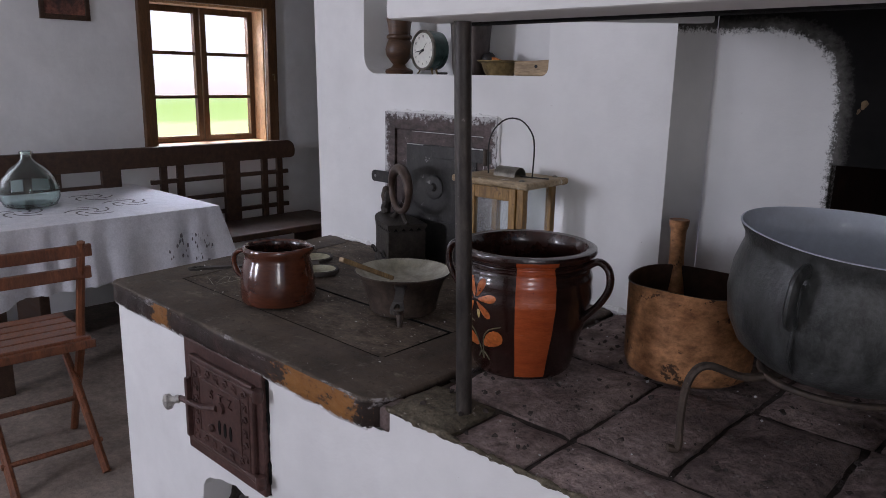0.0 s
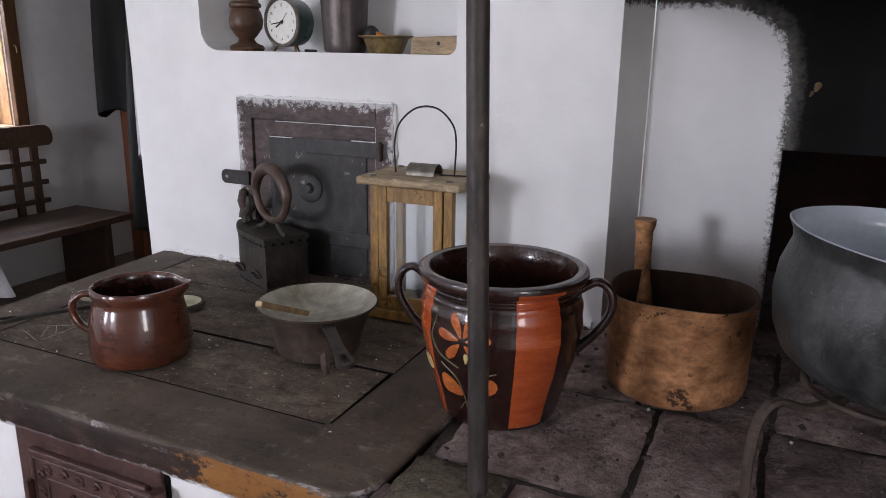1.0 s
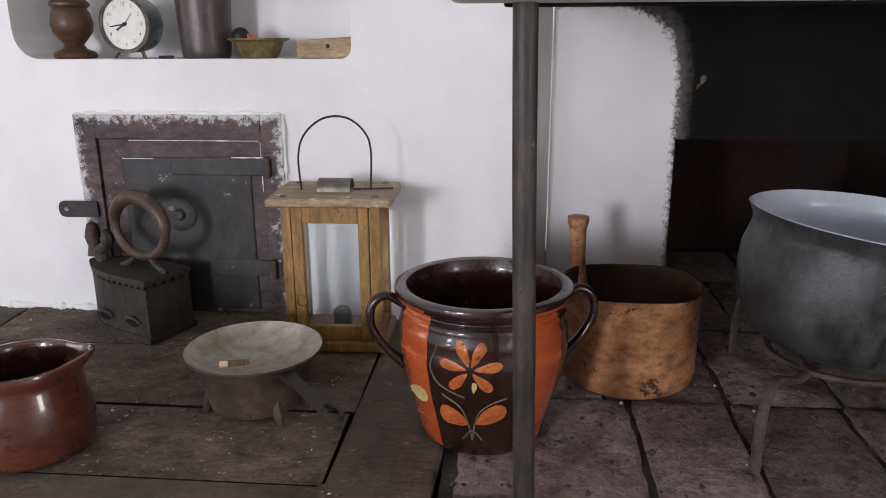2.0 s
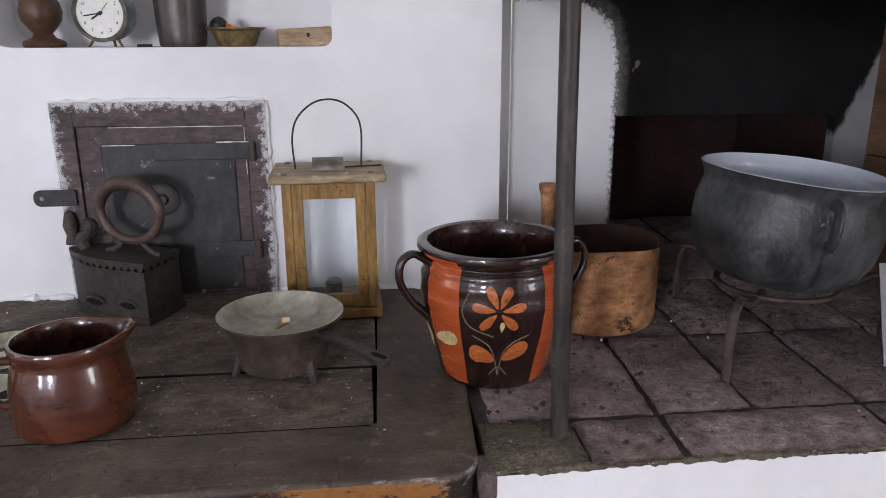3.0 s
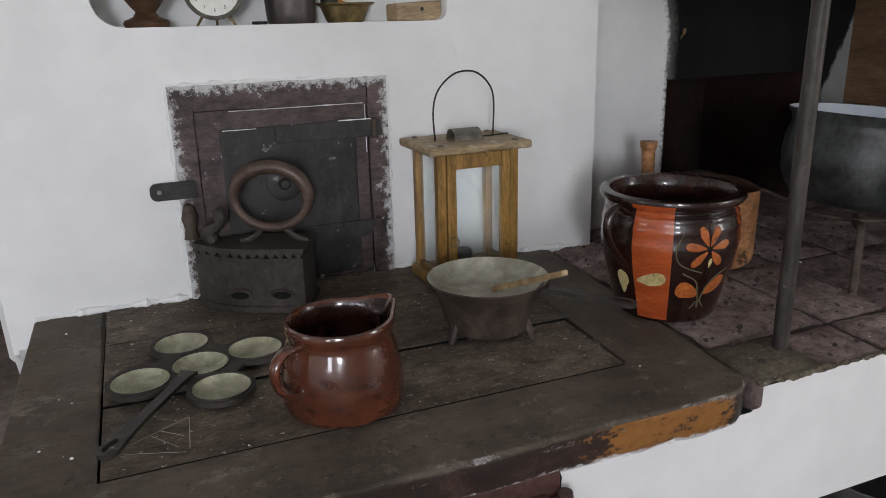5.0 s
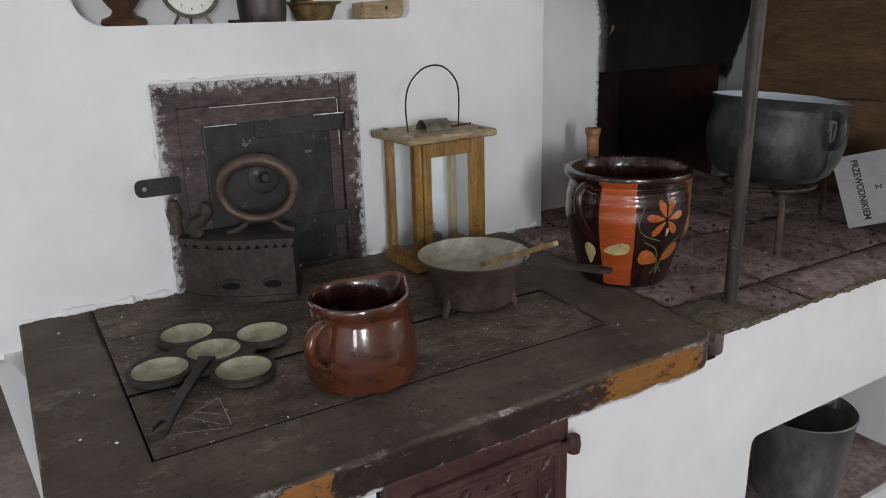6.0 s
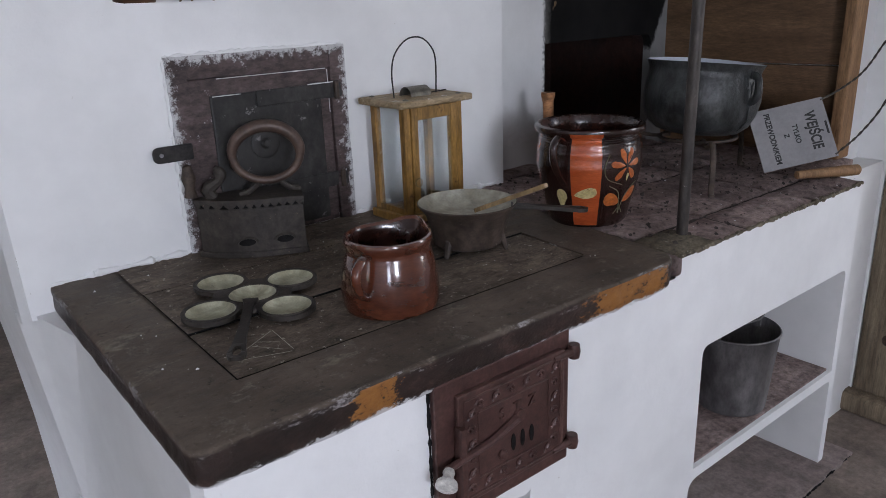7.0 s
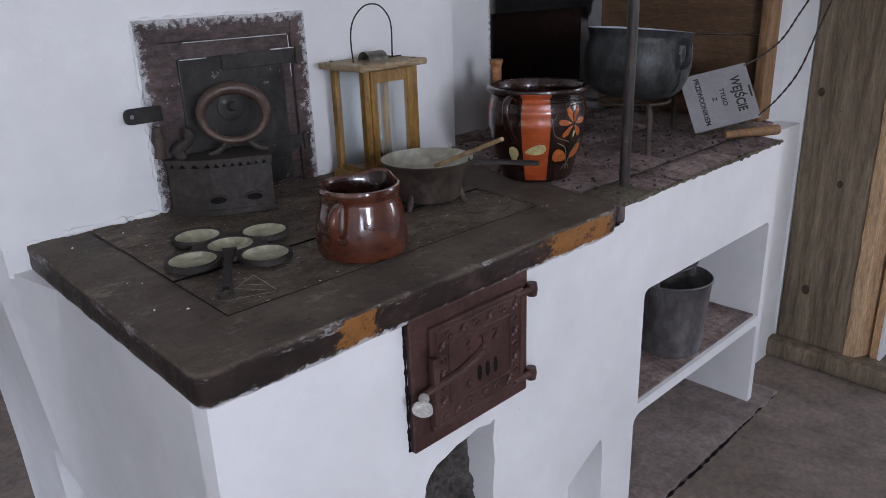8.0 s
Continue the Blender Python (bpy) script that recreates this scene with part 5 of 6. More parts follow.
for q in (-48, 75, 195):
    d = Vector((math.cos(radians(q)), math.sin(radians(q)), 0))
    part("foot", tube([d * 0.066 + Vector((0, 0, 0.034)), d * 0.074 + Vector((0, 0, 0.014)), d * 0.080 + Vector((0, 0, 0.03 * 0.07 * d.y))], [0.010, 0.0075, 0.005], 8), SKILLETOUT, sk, smooth=True)
d = Vector((math.cos(radians(-46)), math.sin(radians(-46)), 0))
bm = flat_handle(d, 0.090, 0.246, 0.0085, 0.0135, 0.0955, 0.0855, 0.007)
part("handle", bm, HANDLEIRON, sk, "flat iron handle with a hanging eye")
stick = thing("wooden_stick", (-1.158, 1.038, 0.994), "short square wooden stick leaning over the skillet rim", "stick")
way = Vector((0.034, -0.164, 0.074))
turn = way.to_track_quat("Z", "Y").to_matrix().to_4x4()
bm = box(-0.006, 0.006, -0.0045, 0.0045, 0.0, way.length - 0.002, 0.0012)
for v in bm.verts:
    v.co.x += 0.0015 * noise.noise(v.co * 60)
    if v.co.z < 0.02:
        v.co.x *= 0.6
bm.transform(turn)
part("rod", bm, STICKWOOD, stick)
bm = box(-0.0052, 0.0052, -0.0038, 0.0038, way.length - 0.004, way.length, 0.0008)
bm.transform(turn)
part("sawn_end", bm, PALEWOOD, stick, "pale sawn end")

# charcoal iron
IX, IY = -1.457, 1.338
iron = thing("charcoal_iron", on_top(IX, IY, 0.001), "old cast charcoal iron with ring handle and scalloped vents", "iron", -24)


def sole(w, nose, heel):
    pts = [(heel, -w), (heel, w)]
    pts += [(heel + (nose - heel) * s, w * (1 - max(0, (s - 0.35) / 0.65) ** 2.2)) for s in (0.15, 0.3, 0.45, 0.6, 0.72, 0.83, 0.92, 0.98)]
    pts += [(x, -y) for x, y in reversed(pts[2:])]
    return pts


part("sole_plate", prism(sole(0.055, -0.160, 0.064), 0.0, 0.012, bevel=0.002), CAST, iron)
bm = prism(sole(0.051, -0.154, 0.060), 0.012, 0.103, bevel=0.002)
part("body", bm, CAST, iron)
# solid black block paints the shade of the open gap under the lid
part("gap_shade", prism(sole(0.046, -0.146, 0.055), 0.100, 0.114), SOOT, iron, "black block for the shade in the open gap behind the scallops")
lid = part("lid", prism(sole(0.054, -0.159, 0.063), 0.113, 0.121, bevel=0.003), CAST, iron)
bm = bmesh.new()
out = sole(0.0525, -0.1575, 0.0615)
loop = [Vector((x, y, 0)) for x, y in out]
for p, q in zip(loop, loop[1:] + loop[:1]):
    k = max(1, round((q - p).length / 0.021))
    for i in range(k):
        a, b = p.lerp(q, i / k), p.lerp(q, (i + 1) / k)
        mid = (a + b) / 2
        bm.faces.new([bm.verts.new((*v.xy, z)) for v, z in ((a, 0.115), (b, 0.115), (b, 0.112), (mid, 0.099), (a, 0.112))])
part("scalloped_rim", bm, CAST, iron)
for x, s in ((0.018, -1), (-0.058, -1), (0.018, 1), (-0.058, 1)):
    bm = lathe([(0.0, -0.001), (0.017, -0.001), (0.017, 0.0015), (0.0, 0.0015)], 16, None, Matrix.Translation((x, s * (0.0512 if x > 0 else 0.0508), 0.034)) @ pose(0, 0, 0, 90, 0, 0) @ Matrix.Diagonal((1, 0.45, 1, 1)))
    part("vent", bm, SOOT, iron, "black air vent")
for x in (0.018, -0.058):
    bm = bmesh.new()
    tube([(x + 0.02 * math.cos(t), -0.053 - 0.003 * math.sin(t), 0.034 + 0.011 * math.sin(t)) for t in (math.pi * k / 10 for k in range(11))], 0.003, 6, bm)
    part("vent_lip", bm, CAST, iron, smooth=True)
RC = Vector((0.0, 0, 0.203))
ring = [RC + Vector((0.068 * math.cos(t), 0, 0.056 * math.sin(t))) for t in (2 * math.pi * k / 40 for k in range(40))]
part("ring_handle", tube(ring, [0.0085 + 0.005 * max(0, math.sin(2 * math.pi * k / 40 + 0.1)) ** 0.4 for k in range(40)], 12, None, 1.0, True), surface("worn_brown_grip", (0.055, 0.034, 0.027), (0.12, 0.08, 0.06), 12, 0.4, 90, 0.3, 0.001, 0.2), iron, "worn brown ring handle", smooth=True)
for sgn in (1, -1):
    part("handle_bracket", tube(curve_points([(0.062 * sgn, 0, 0.122), (0.045 * sgn, 0, 0.126), (0.028 * sgn, 0, 0.138), (0.02 * sgn, 0, 0.150)], 8), 0.006, 8), CAST, iron, smooth=True)
bm = tube(curve_points([(-0.115, 0, 0.120), (-0.122, 0.0, 0.14), (-0.10, 0, 0.155), (-0.097, 0, 0.172), (-0.105, 0, 0.182)], 10), [0.012, 0.013, 0.014, 0.013, 0.011, 0.01, 0.012, 0.014, 0.012, 0.009, 0.006], 8)
part("latch", bm, CAST, iron, "cast figure latch", smooth=True)

# wooden lantern
lan = thing("wooden_lantern", on_top(-1.080, 1.324, 0.002), "yellow-brown wooden lantern with glass sides and wire bail", "lantern", 1.5)
LW, LD, LH = 0.085, 0.062, 0.276
part("base", box(-LW - 0.008, LW + 0.008, -LD - 0.008, LD + 0.008, 0.0, 0.020, 0.004), LANTERNWOOD, lan)
for sx in (-1, 1):
    for sy in (-1, 1):
        part("post", box(*sorted((sx * LW, sx * (LW - 0.017))), *sorted((sy * LD, sy * (LD - 0.017))), 0.0205, LH - 0.012, 0.0015), LANTERNWOOD, lan)
roof = part("roof", box(-LW - 0.021, LW + 0.021, -LD - 0.018, LD + 0.018, LH - 0.0115, LH + 0.004, 0.006, segs=3), ROOFWOOD, lan, "weathered overhanging roof board")
bm = bmesh.new()
for x, y in ((-0.078, -0.062), (0.078, -0.06), (-0.08, 0.06), (0.08, 0.062)):
    lathe([(0.0, 0.0), (0.007, 0.0), (0.005, 0.003), (0.0, 0.004)], 10, bm, Matrix.Translation((x, y, LH + 0.0038)))
tagged(part("nail_heads", bm, TIN, roof), kind="stuff")
# glazed door in the front
bm = box(-LW + 0.019, -LW + 0.037, -LD - 0.003, -LD + 0.012, 0.022, LH - 0.014, 0.0015)
box(LW - 0.037, LW - 0.019, -LD - 0.003, -LD + 0.012, 0.022, LH - 0.014, 0.0015, bm)
box(-LW + 0.0375, LW - 0.0375, -LD - 0.0025, -LD + 0.0115, 0.022, 0.048, 0.0015, bm)
box(-LW + 0.0375, LW - 0.0375, -LD - 0.0025, -LD + 0.0115, LH - 0.042, LH - 0.014, 0.0015, bm)
ldoor = part("door", bm, LANTERNWOOD, lan)
part("pane", box(-LW + 0.036, LW - 0.036, -LD + 0.003, -LD + 0.005, 0.045, LH - 0.04), DUSTY, ldoor).visible_shadow = False
bm = tube([(-LW + 0.030 + 0.009 * math.cos(t), -LD - 0.006, 0.095 + 0.009 * math.sin(t)) for t in (2 * math.pi * k / 18 for k in range(18))], 0.0015, 6, None, 1, True)
tube([(-LW + 0.030, -LD - 0.001, 0.104), (-LW + 0.030, -LD - 0.009, 0.104)], 0.002, 6, bm)
part("pull_ring", bm, BRASS, ldoor, smooth=True)
for sx in (-1, 1):
    part("pane", box(*sorted((sx * (LW - 0.007), sx * (LW - 0.009))), -LD + 0.016, LD - 0.016, 0.0205, LH - 0.012), DUSTY, lan).visible_shadow = False
    part("rail", box(*sorted((sx * LW * 0.99, sx * (LW - 0.012))), -LD + 0.0175, LD - 0.0175, 0.0205, 0.034, 0.001), LANTERNWOOD, lan)
part("pane", box(-LW + 0.016, LW - 0.016, LD - 0.009, LD - 0.007, 0.0205, LH - 0.012), DUSTY, lan).visible_shadow = False
bm = bmesh.new()
arc = [(math.cos(t), math.sin(t)) for t in (math.pi * k / 12 for k in range(13))]
o = [(bm.verts.new((-0.029, 0.022 * c, LH + 0.004 + 0.021 * s)), bm.verts.new((0.029, 0.022 * c, LH + 0.004 + 0.021 * s)), bm.verts.new((-0.029, 0.0205 * c, LH + 0.004 + 0.0195 * s)), bm.verts.new((0.029, 0.0205 * c, LH + 0.004 + 0.0195 * s))) for c, s in arc]
for p, q in zip(o, o[1:]):
    bm.faces.new((p[0], p[1], q[1], q[0]))
    bm.faces.new((p[2], p[3], q[3], q[2]))
    bm.faces.new((p[0], p[2], q[2], q[0]))
    bm.faces.new((p[1], p[3], q[3], q[1]))
part("smoke_cap", bm, TIN, lan, "bent tin smoke cap", smooth=True)
pts = curve_points([(-0.061, 0.0, LH + 0.0), (-0.064, 0.0, LH + 0.06), (-0.052, 0.0, LH + 0.10), (-0.018, 0.0, LH + 0.128), (0.022, 0.0, LH + 0.13), (0.052, 0.0, LH + 0.108), (0.064, 0.0, LH + 0.075), (0.062, 0.0, LH + 0.0)], 48)
part("bail", tube(pts, 0.0018, 8), WIRE, lan, "thin black wire bail", smooth=True)
part("tie_wire", tube([(0.031, 0, LH + 0.0055), (0.07, 0.004, LH + 0.006), (LW + 0.015, 0.008, LH + 0.006)], 0.0016, 6), WIRE, lan)
part("candle_stub", lathe([(0.0, 0.0), (0.016, 0.0), (0.017, 0.03), (0.011, 0.036), (0.0, 0.03)], 18, None, Matrix.Translation((0, 0.01, 0.0205))), CAST, lan, "burnt-down dark candle stub", smooth=True)

# ---- oven door set in the chimney breast ----
od = thing("oven_door", (-1.405, BREAST, 0.918), "sooty brown wooden oven door with iron straps and chipped whitewash", "oven door")
OW, OH = 0.203, 0.398
for name, args in (("stile", (-OW, -OW + 0.040, 0.0, OH)), ("stile", (OW - 0.040, OW, 0.0, OH)), ("head", (-OW + 0.0405, OW - 0.0405, OH - 0.046, OH))):
    bm = box(args[0], args[1], -0.011, 0.04, args[2], args[3])
    bmesh.ops.subdivide_edges(bm, edges=bm.edges[:], cuts=5, use_grid_fill=True)
    for v in bm.verts:
        v.co += Vector((noise.noise(v.co * 60), noise.noise(v.co * 50 + Vector((5, 0, 0))) * 0.5, noise.noise(v.co * 55 + Vector((0, 9, 0))))) * 0.003
    part(name, bm, DOORFRAME, od, "worn frame with ragged whitewashed edges")
bm = box(-OW + 0.041, OW - 0.041, -0.004, 0.03, 0.0, OH - 0.047, 0.003)
dl = part("door_leaf", bm, DOORWOOD, od)
part("panel", box(-OW + 0.083, OW - 0.066, -0.0075, 0.0, 0.010, OH - 0.082, 0.004), DOORPANEL, dl, "smoke-blackened inner panel")
for z in (OH - 0.098, 0.098):
    part("strap", box(-0.02, OW - 0.012, -0.0115, -0.0065, z - 0.017, z + 0.017, 0.002), DOORPANEL, dl, "flat iron hinge strap")
    part("hinge", lathe([(0.0, -0.02), (0.006, -0.02), (0.006, 0.02), (0.0, 0.02)], 10, None, Matrix.Translation((OW - 0.03, -0.016, z))), RUSTY, dl, smooth=True)
for pts in ([(-0.10, -0.0045, OH - 0.0495), (OW - 0.045, -0.0045, OH - 0.0495)], [(OW - 0.0445, -0.0045, OH - 0.052), (OW - 0.0445, -0.0045, OH - 0.15)], [(OW - 0.10, -0.0122, OH - 0.080), (OW - 0.02, -0.0122, OH - 0.080)], [(-0.115, -0.0078, OH - 0.084), (-0.05, -0.0078, OH - 0.084)]):
    part("whitewash_line", bead(pts, 0.0011, 20 + pts[0][0]), PLASTER, dl, smooth=True)
for k, pts in enumerate(([(-OW - 0.001, -0.004, 0.004), (-OW - 0.002, -0.004, 0.2), (-OW, -0.004, OH)], [(-OW, -0.004, OH + 0.001), (0.0, -0.004, OH + 0.002), (OW, -0.004, OH + 0.001)], [(OW + 0.001, -0.004, OH), (OW + 0.002, -0.004, 0.2), (OW, -0.004, 0.004)])):
    part("plaster_edge", bead(pts, 0.0048, 31 + k), PLASTER, od, "ragged whitewash round the frame", smooth=True)
bm = lathe([(0.0, 0.0), (0.033, 0.0), (0.033, 0.003), (0.029, 0.005), (0.012, 0.004), (0.008, 0.012), (0.0, 0.013)], 32, None, Matrix.Translation((-0.01, -0.007, 0.205)) @ pose(0, 0, 0, 90, 0, 0))
part("vent_disc", bm, DOORPANEL, dl, "round dark vent plate", smooth=True)
bm = prism(rounded(-OW - 0.050, -OW + 0.030, 0.198, 0.230, [0.012, 0.003, 0.003, 0.012]), 0.0, 0.005, None, pose(0, 0, 0, 90, 0, 0), 0.001)
bm.transform(Matrix.Translation((0, -0.013, 0)))
part("hasp", bm, WIRE, od, "black iron hasp")
bm = lathe([(0.0, 0.0), (0.0045, 0.0), (0.003, 0.002), (0.0, 0.0022)], 10, None, Matrix.Translation((-OW - 0.034, -0.018, 0.214)) @ pose(0, 0, 0, 90, 0, 0))
part("rivet", bm, PAPER, od)
bm = lathe([(0.0, 0.0), (0.014, 0.002), (0.010, 0.02), (0.015, 0.04), (0.009, 0.065), (0.0, 0.07)], 10, None, Matrix.Translation((-OW + 0.012, -0.018, 0.12)))
part("staple", bm, RUSTY, od, smooth=True)

# ---- things in the niche ----
NZ = 1.417
bal = thing("turned_candlestick", (-1.622, 1.487, NZ), "turned brown wooden candlestick standing in the niche", "candlestick")
part("turning", lathe([(0.0, 0.0), (0.037, 0.0), (0.040, 0.006), (0.037, 0.012), (0.022, 0.018), (0.017, 0.026), (0.024, 0.034), (0.036, 0.05), (0.039, 0.066), (0.035, 0.084), (0.030, 0.093), (0.036, 0.098), (0.036, 0.103), (0.030, 0.108), (0.032, 0.13), (0.036, 0.15), (0.030, 0.165), (0.036, 0.172), (0.036, 0.18), (0.0, 0.18)], 32), TURNED, bal, smooth=True)
clock = thing("alarm_clock", (-1.502, 1.488, NZ), "green-cased round alarm clock with cream dial", "alarm clock", -8)
CR = 0.052
up90 = pose(0, 0, 0, 90, 0, 0)
ctr = Matrix.Translation((0, 0, 0.063))
part("case", lathe([(0.0, -0.034), (CR - 0.012, -0.034), (CR - 0.002, -0.026), (CR, -0.01), (CR, 0.022), (0.0, 0.022)], 48, None, ctr @ up90), CLOCKGREEN, clock, smooth=True)
part("bezel", lathe([(CR - 0.006, 0.0195), (CR + 0.001, 0.0195), (CR + 0.0015, 0.026), (CR - 0.003, 0.029), (CR - 0.006, 0.0255)], 48, None, ctr @ up90, caps=False), TIN, clock, smooth=True)
dial = part("dial", lathe([(0.0, 0.0222), (CR - 0.0055, 0.0222), (CR - 0.0055, 0.0232), (0.0, 0.0232)], 48, None, ctr @ up90), DIAL, clock, "cream dial with dark numerals")
for n in range(1, 13):
    t = radians(90 - 30 * n)
    lettering("numeral", str(n), 0.0085, Matrix.Translation((0.036 * math.cos(t), -0.0236, 0.063 + 0.036 * math.sin(t))) @ up90, INK, dial, 0.0001)


def hand(ang, length, width):
    t = radians(90 - ang)
    b = box(-0.006, length, -width, width, 0.0, 0.0006)
    b.transform(Matrix.Translation((0, -0.0245, 0.063)) @ up90 @ pose(0, 0, 0, 0, 0, math.degrees(t)))
    return b


for ang, ln, w in ((238, 0.020, 0.0016), (262, 0.032, 0.0012), (42, 0.026, 0.0004)):
    part("hand", hand(ang, ln, w), INK, dial)
part("hub", lathe([(0.0, 0.0235), (0.004, 0.0235), (0.003, 0.027), (0.0, 0.0275)], 14, None, ctr @ up90), INK, dial, smooth=True)
for s in (-1, 1):
    part("leg", tube([(s * 0.022, -0.01, 0.018), (s * 0.034, -0.016, 0.0)], [0.003, 0.0022], 8), BRASS, clock)
part("leg", tube([(0.0, 0.02, 0.018), (0.0, 0.028, 0.0)], [0.003, 0.0022], 8), BRASS, clock)
mug = thing("metal_beaker", (-1.362, 1.497, NZ), "dark polished metal beaker, wider at the top", "beaker")
part("body", lathe([(0.0, 0.0), (0.043, 0.0), (0.045, 0.004), (0.047, 0.02), (0.051, 0.10), (0.056, 0.15), (0.060, 0.158), (0.058, 0.16), (0.053, 0.15), (0.044, 0.01), (0.0, 0.008)], 40), PEWTER, mug, smooth=True)
bowl = thing("small_metal_bowl", (-1.257, 1.492, NZ), "small dull brass bowl holding dark and orange oddments", "bowl")
part("body", lathe([(0.0, 0.0), (0.034, 0.0), (0.037, 0.004), (0.045, 0.022), (0.048, 0.030), (0.058, 0.034), (0.0585, 0.0365), (0.048, 0.0345), (0.042, 0.022), (0.033, 0.006), (0.0, 0.005)], 36), BRASS, bowl, smooth=True)
odd = thing("orange_stopper", (-1.268, 1.492, NZ + 0.0355), "orange and black wedge-shaped stopper in a bowl", "stopper", 20, "", "", 0)
bm = box(-0.018, 0.030, -0.012, 0.012, -0.022, 0.012, 0.004)
for v in bm.verts:
    v.co.z -= max(0, v.co.x) * 0.6
part("wedge", bm, ORANGE_CLOTH, odd)
bm = bmesh.new()
bmesh.ops.create_icosphere(bm, subdivisions=2, radius=0.018)
bm.transform(Matrix.Translation((-0.022, 0.0, 0.004)))
part("dark_end", bm, WIRE, odd, "black rounded end", smooth=True)
blk = thing("wood_offcut", (-1.122, 1.468, NZ), "rough pale wooden offcut with a drilled hole", "wood block", 12)
bm = box(-0.052, 0.052, -0.022, 0.022, 0.0, 0.038, 0.004)
for v in bm.verts:
    v.co.z *= 0.86 + 0.14 * (v.co.x + 0.05) / 0.1
    v.co += Vector((0, 0, noise.noise(v.co * 60) * 0.002 if v.co.z > 0.02 else 0))
part("block", bm, PALEWOOD, blk)
part("hole", lathe([(0.0, 0.0), (0.004, 0.0), (0.004, 0.0006), (0.0, 0.0006)], 12, None, Matrix.Translation((0.005, -0.0222, 0.022)) @ pose(0, 0, 0, 90, 0, 0)), INK, blk)
nail = thing("iron_nail", (-1.428, 1.462, NZ + 0.003), "short dark iron nail lying in the niche", "nail", 10)
part("nail_shaft", tube([(-0.014, 0, 0), (0.014, 0, 0)], 0.0028, 8), WIRE, nail)

# ---- the far corner of the room ----
table = thing("dining_table", (-3.98, 1.42, 0), "wooden dining table under a white cloth", "table")
part("tabletop", box(-0.50, 0.50, -0.60, 0.52, 0.715, 0.742, 0.004), DARKWOOD, table)
for sx in (-1, 1):
    for y in (-0.52, 0.44):
        part("leg", box(sx * 0.44 - 0.035, sx * 0.44 + 0.035, y - 0.035, y + 0.035, 0, 0.715, 0.005), DARKWOOD, table)
cloth = thing("tablecloth", (-3.98, 1.42, 0.743), "white embroidered tablecloth hanging in folds over the table", "tablecloth")
bm = bmesh.new()
X0, X1, Y0, Y1 = -0.505, 0.505, -0.605, 0.525
per = []
N = 300
tot = 2 * (X1 - X0 + Y1 - Y0)
for k in range(N):
    s = tot * k / N
    if s < X1 - X0:
        p, nrm2 = (X0 + s, Y0), (0, -1)
    elif s < X1 - X0 + Y1 - Y0:
        p, nrm2 = (X1, Y0 + s - (X1 - X0)), (1, 0)
    elif s < 2 * (X1 - X0) + Y1 - Y0:
        p, nrm2 = (X1 - (s - (X1 - X0 + Y1 - Y0)), Y1), (0, 1)
    else:
        p, nrm2 = (X0, Y1 - (s - (2 * (X1 - X0) + Y1 - Y0))), (-1, 0)
    per.append((p, nrm2, s))
rings = []
for d in (0.0, 0.02, 0.07, 0.14, 0.21, 0.27, 0.30):
    ring2 = []
    for (x, y), (nx, ny), s in per:
        corner = max(0, 1 - min(math.hypot(x - cx, y - cy) for cx in (X0, X1) for cy in (Y0, Y1)) / 0.16)
        fold = (0.5 + 0.5 * math.sin(s * 42 + 2.2 * math.sin(s * 9))) * 0.030 * (d / 0.3) ** 0.8
        flare = 0.006 + fold + corner * 0.10 * (d / 0.3)
        cxn, cyn = (x - (X0 + X1) / 2), (y - (Y0 + Y1) / 2)
        q = math.hypot(cxn, cyn)
        dx, dy = (nx * (1 - corner) + cxn / q * corner, ny * (1 - corner) + cyn / q * corner)
        low = d * (1 + 0.25 * corner) + (0.006 * abs(math.sin(s * 60)) if d > 0.29 else 0)
        ring2.append(bm.verts.new((x + dx * flare, y + dy * flare, 0.002 - low)))
    rings.append(ring2)
bm.faces.new(rings[0])
for p, q in zip(rings, rings[1:]):
    for i in range(N):
        bm.faces.new((p[i], p[(i + 1) % N], q[(i + 1) % N], q[i]))
part("cloth", bm, LINEN, cloth, smooth=True)
bm = bmesh.new()
for cx, cy in ((0.12, 0.22), (0.26, -0.02), (0.10, -0.28), (-0.15, 0.15)):
    for k in range(5):
        a0 = 2 * math.pi * k / 5 + cx
        tube([(cx + (0.03 + 0.012 * q) * math.cos(a0 + 0.22 * q), cy + (0.03 + 0.010 * q) * math.sin(a0 + 0.22 * q), 0.0028) for q in range(9)], [0.003 + 0.003 * abs(math.sin(q * 1.3)) for q in range(9)], 5, bm, 0.25)
tagged(part("embroidery", bm, EMBROIDERY, cloth, "grey flower embroidery on the top"), kind="stuff")
bm = bmesh.new()
rnd = random.Random(3)
for k in range(46):
    y = rnd.uniform(0.22, 0.46)
    z = -0.10 - 0.14 * rnd.random() - 0.10 * (y - 0.22)
    own = bmesh.new()
    bmesh.ops.create_circle(own, cap_ends=True, segments=6, radius=rnd.uniform(0.005, 0.013))
    own.transform(Matrix.Translation((0.548 + 0.022 * (-z / 0.3), y, z)) @ pose(0, 0, 0, rnd.uniform(0, 180), 90, 0) @ Matrix.Diagonal((1, 0.45, 1, 1)))
    merge(bm, own)
tagged(part("hem_embroidery", bm, EMBROIDERY, cloth, "dark embroidered sprays near the hem"), kind="stuff")
bot = thing("demijohn", (-4.02, 1.235, 0.7462), "rounded pale green glass demijohn on the tablecloth", "bottle")
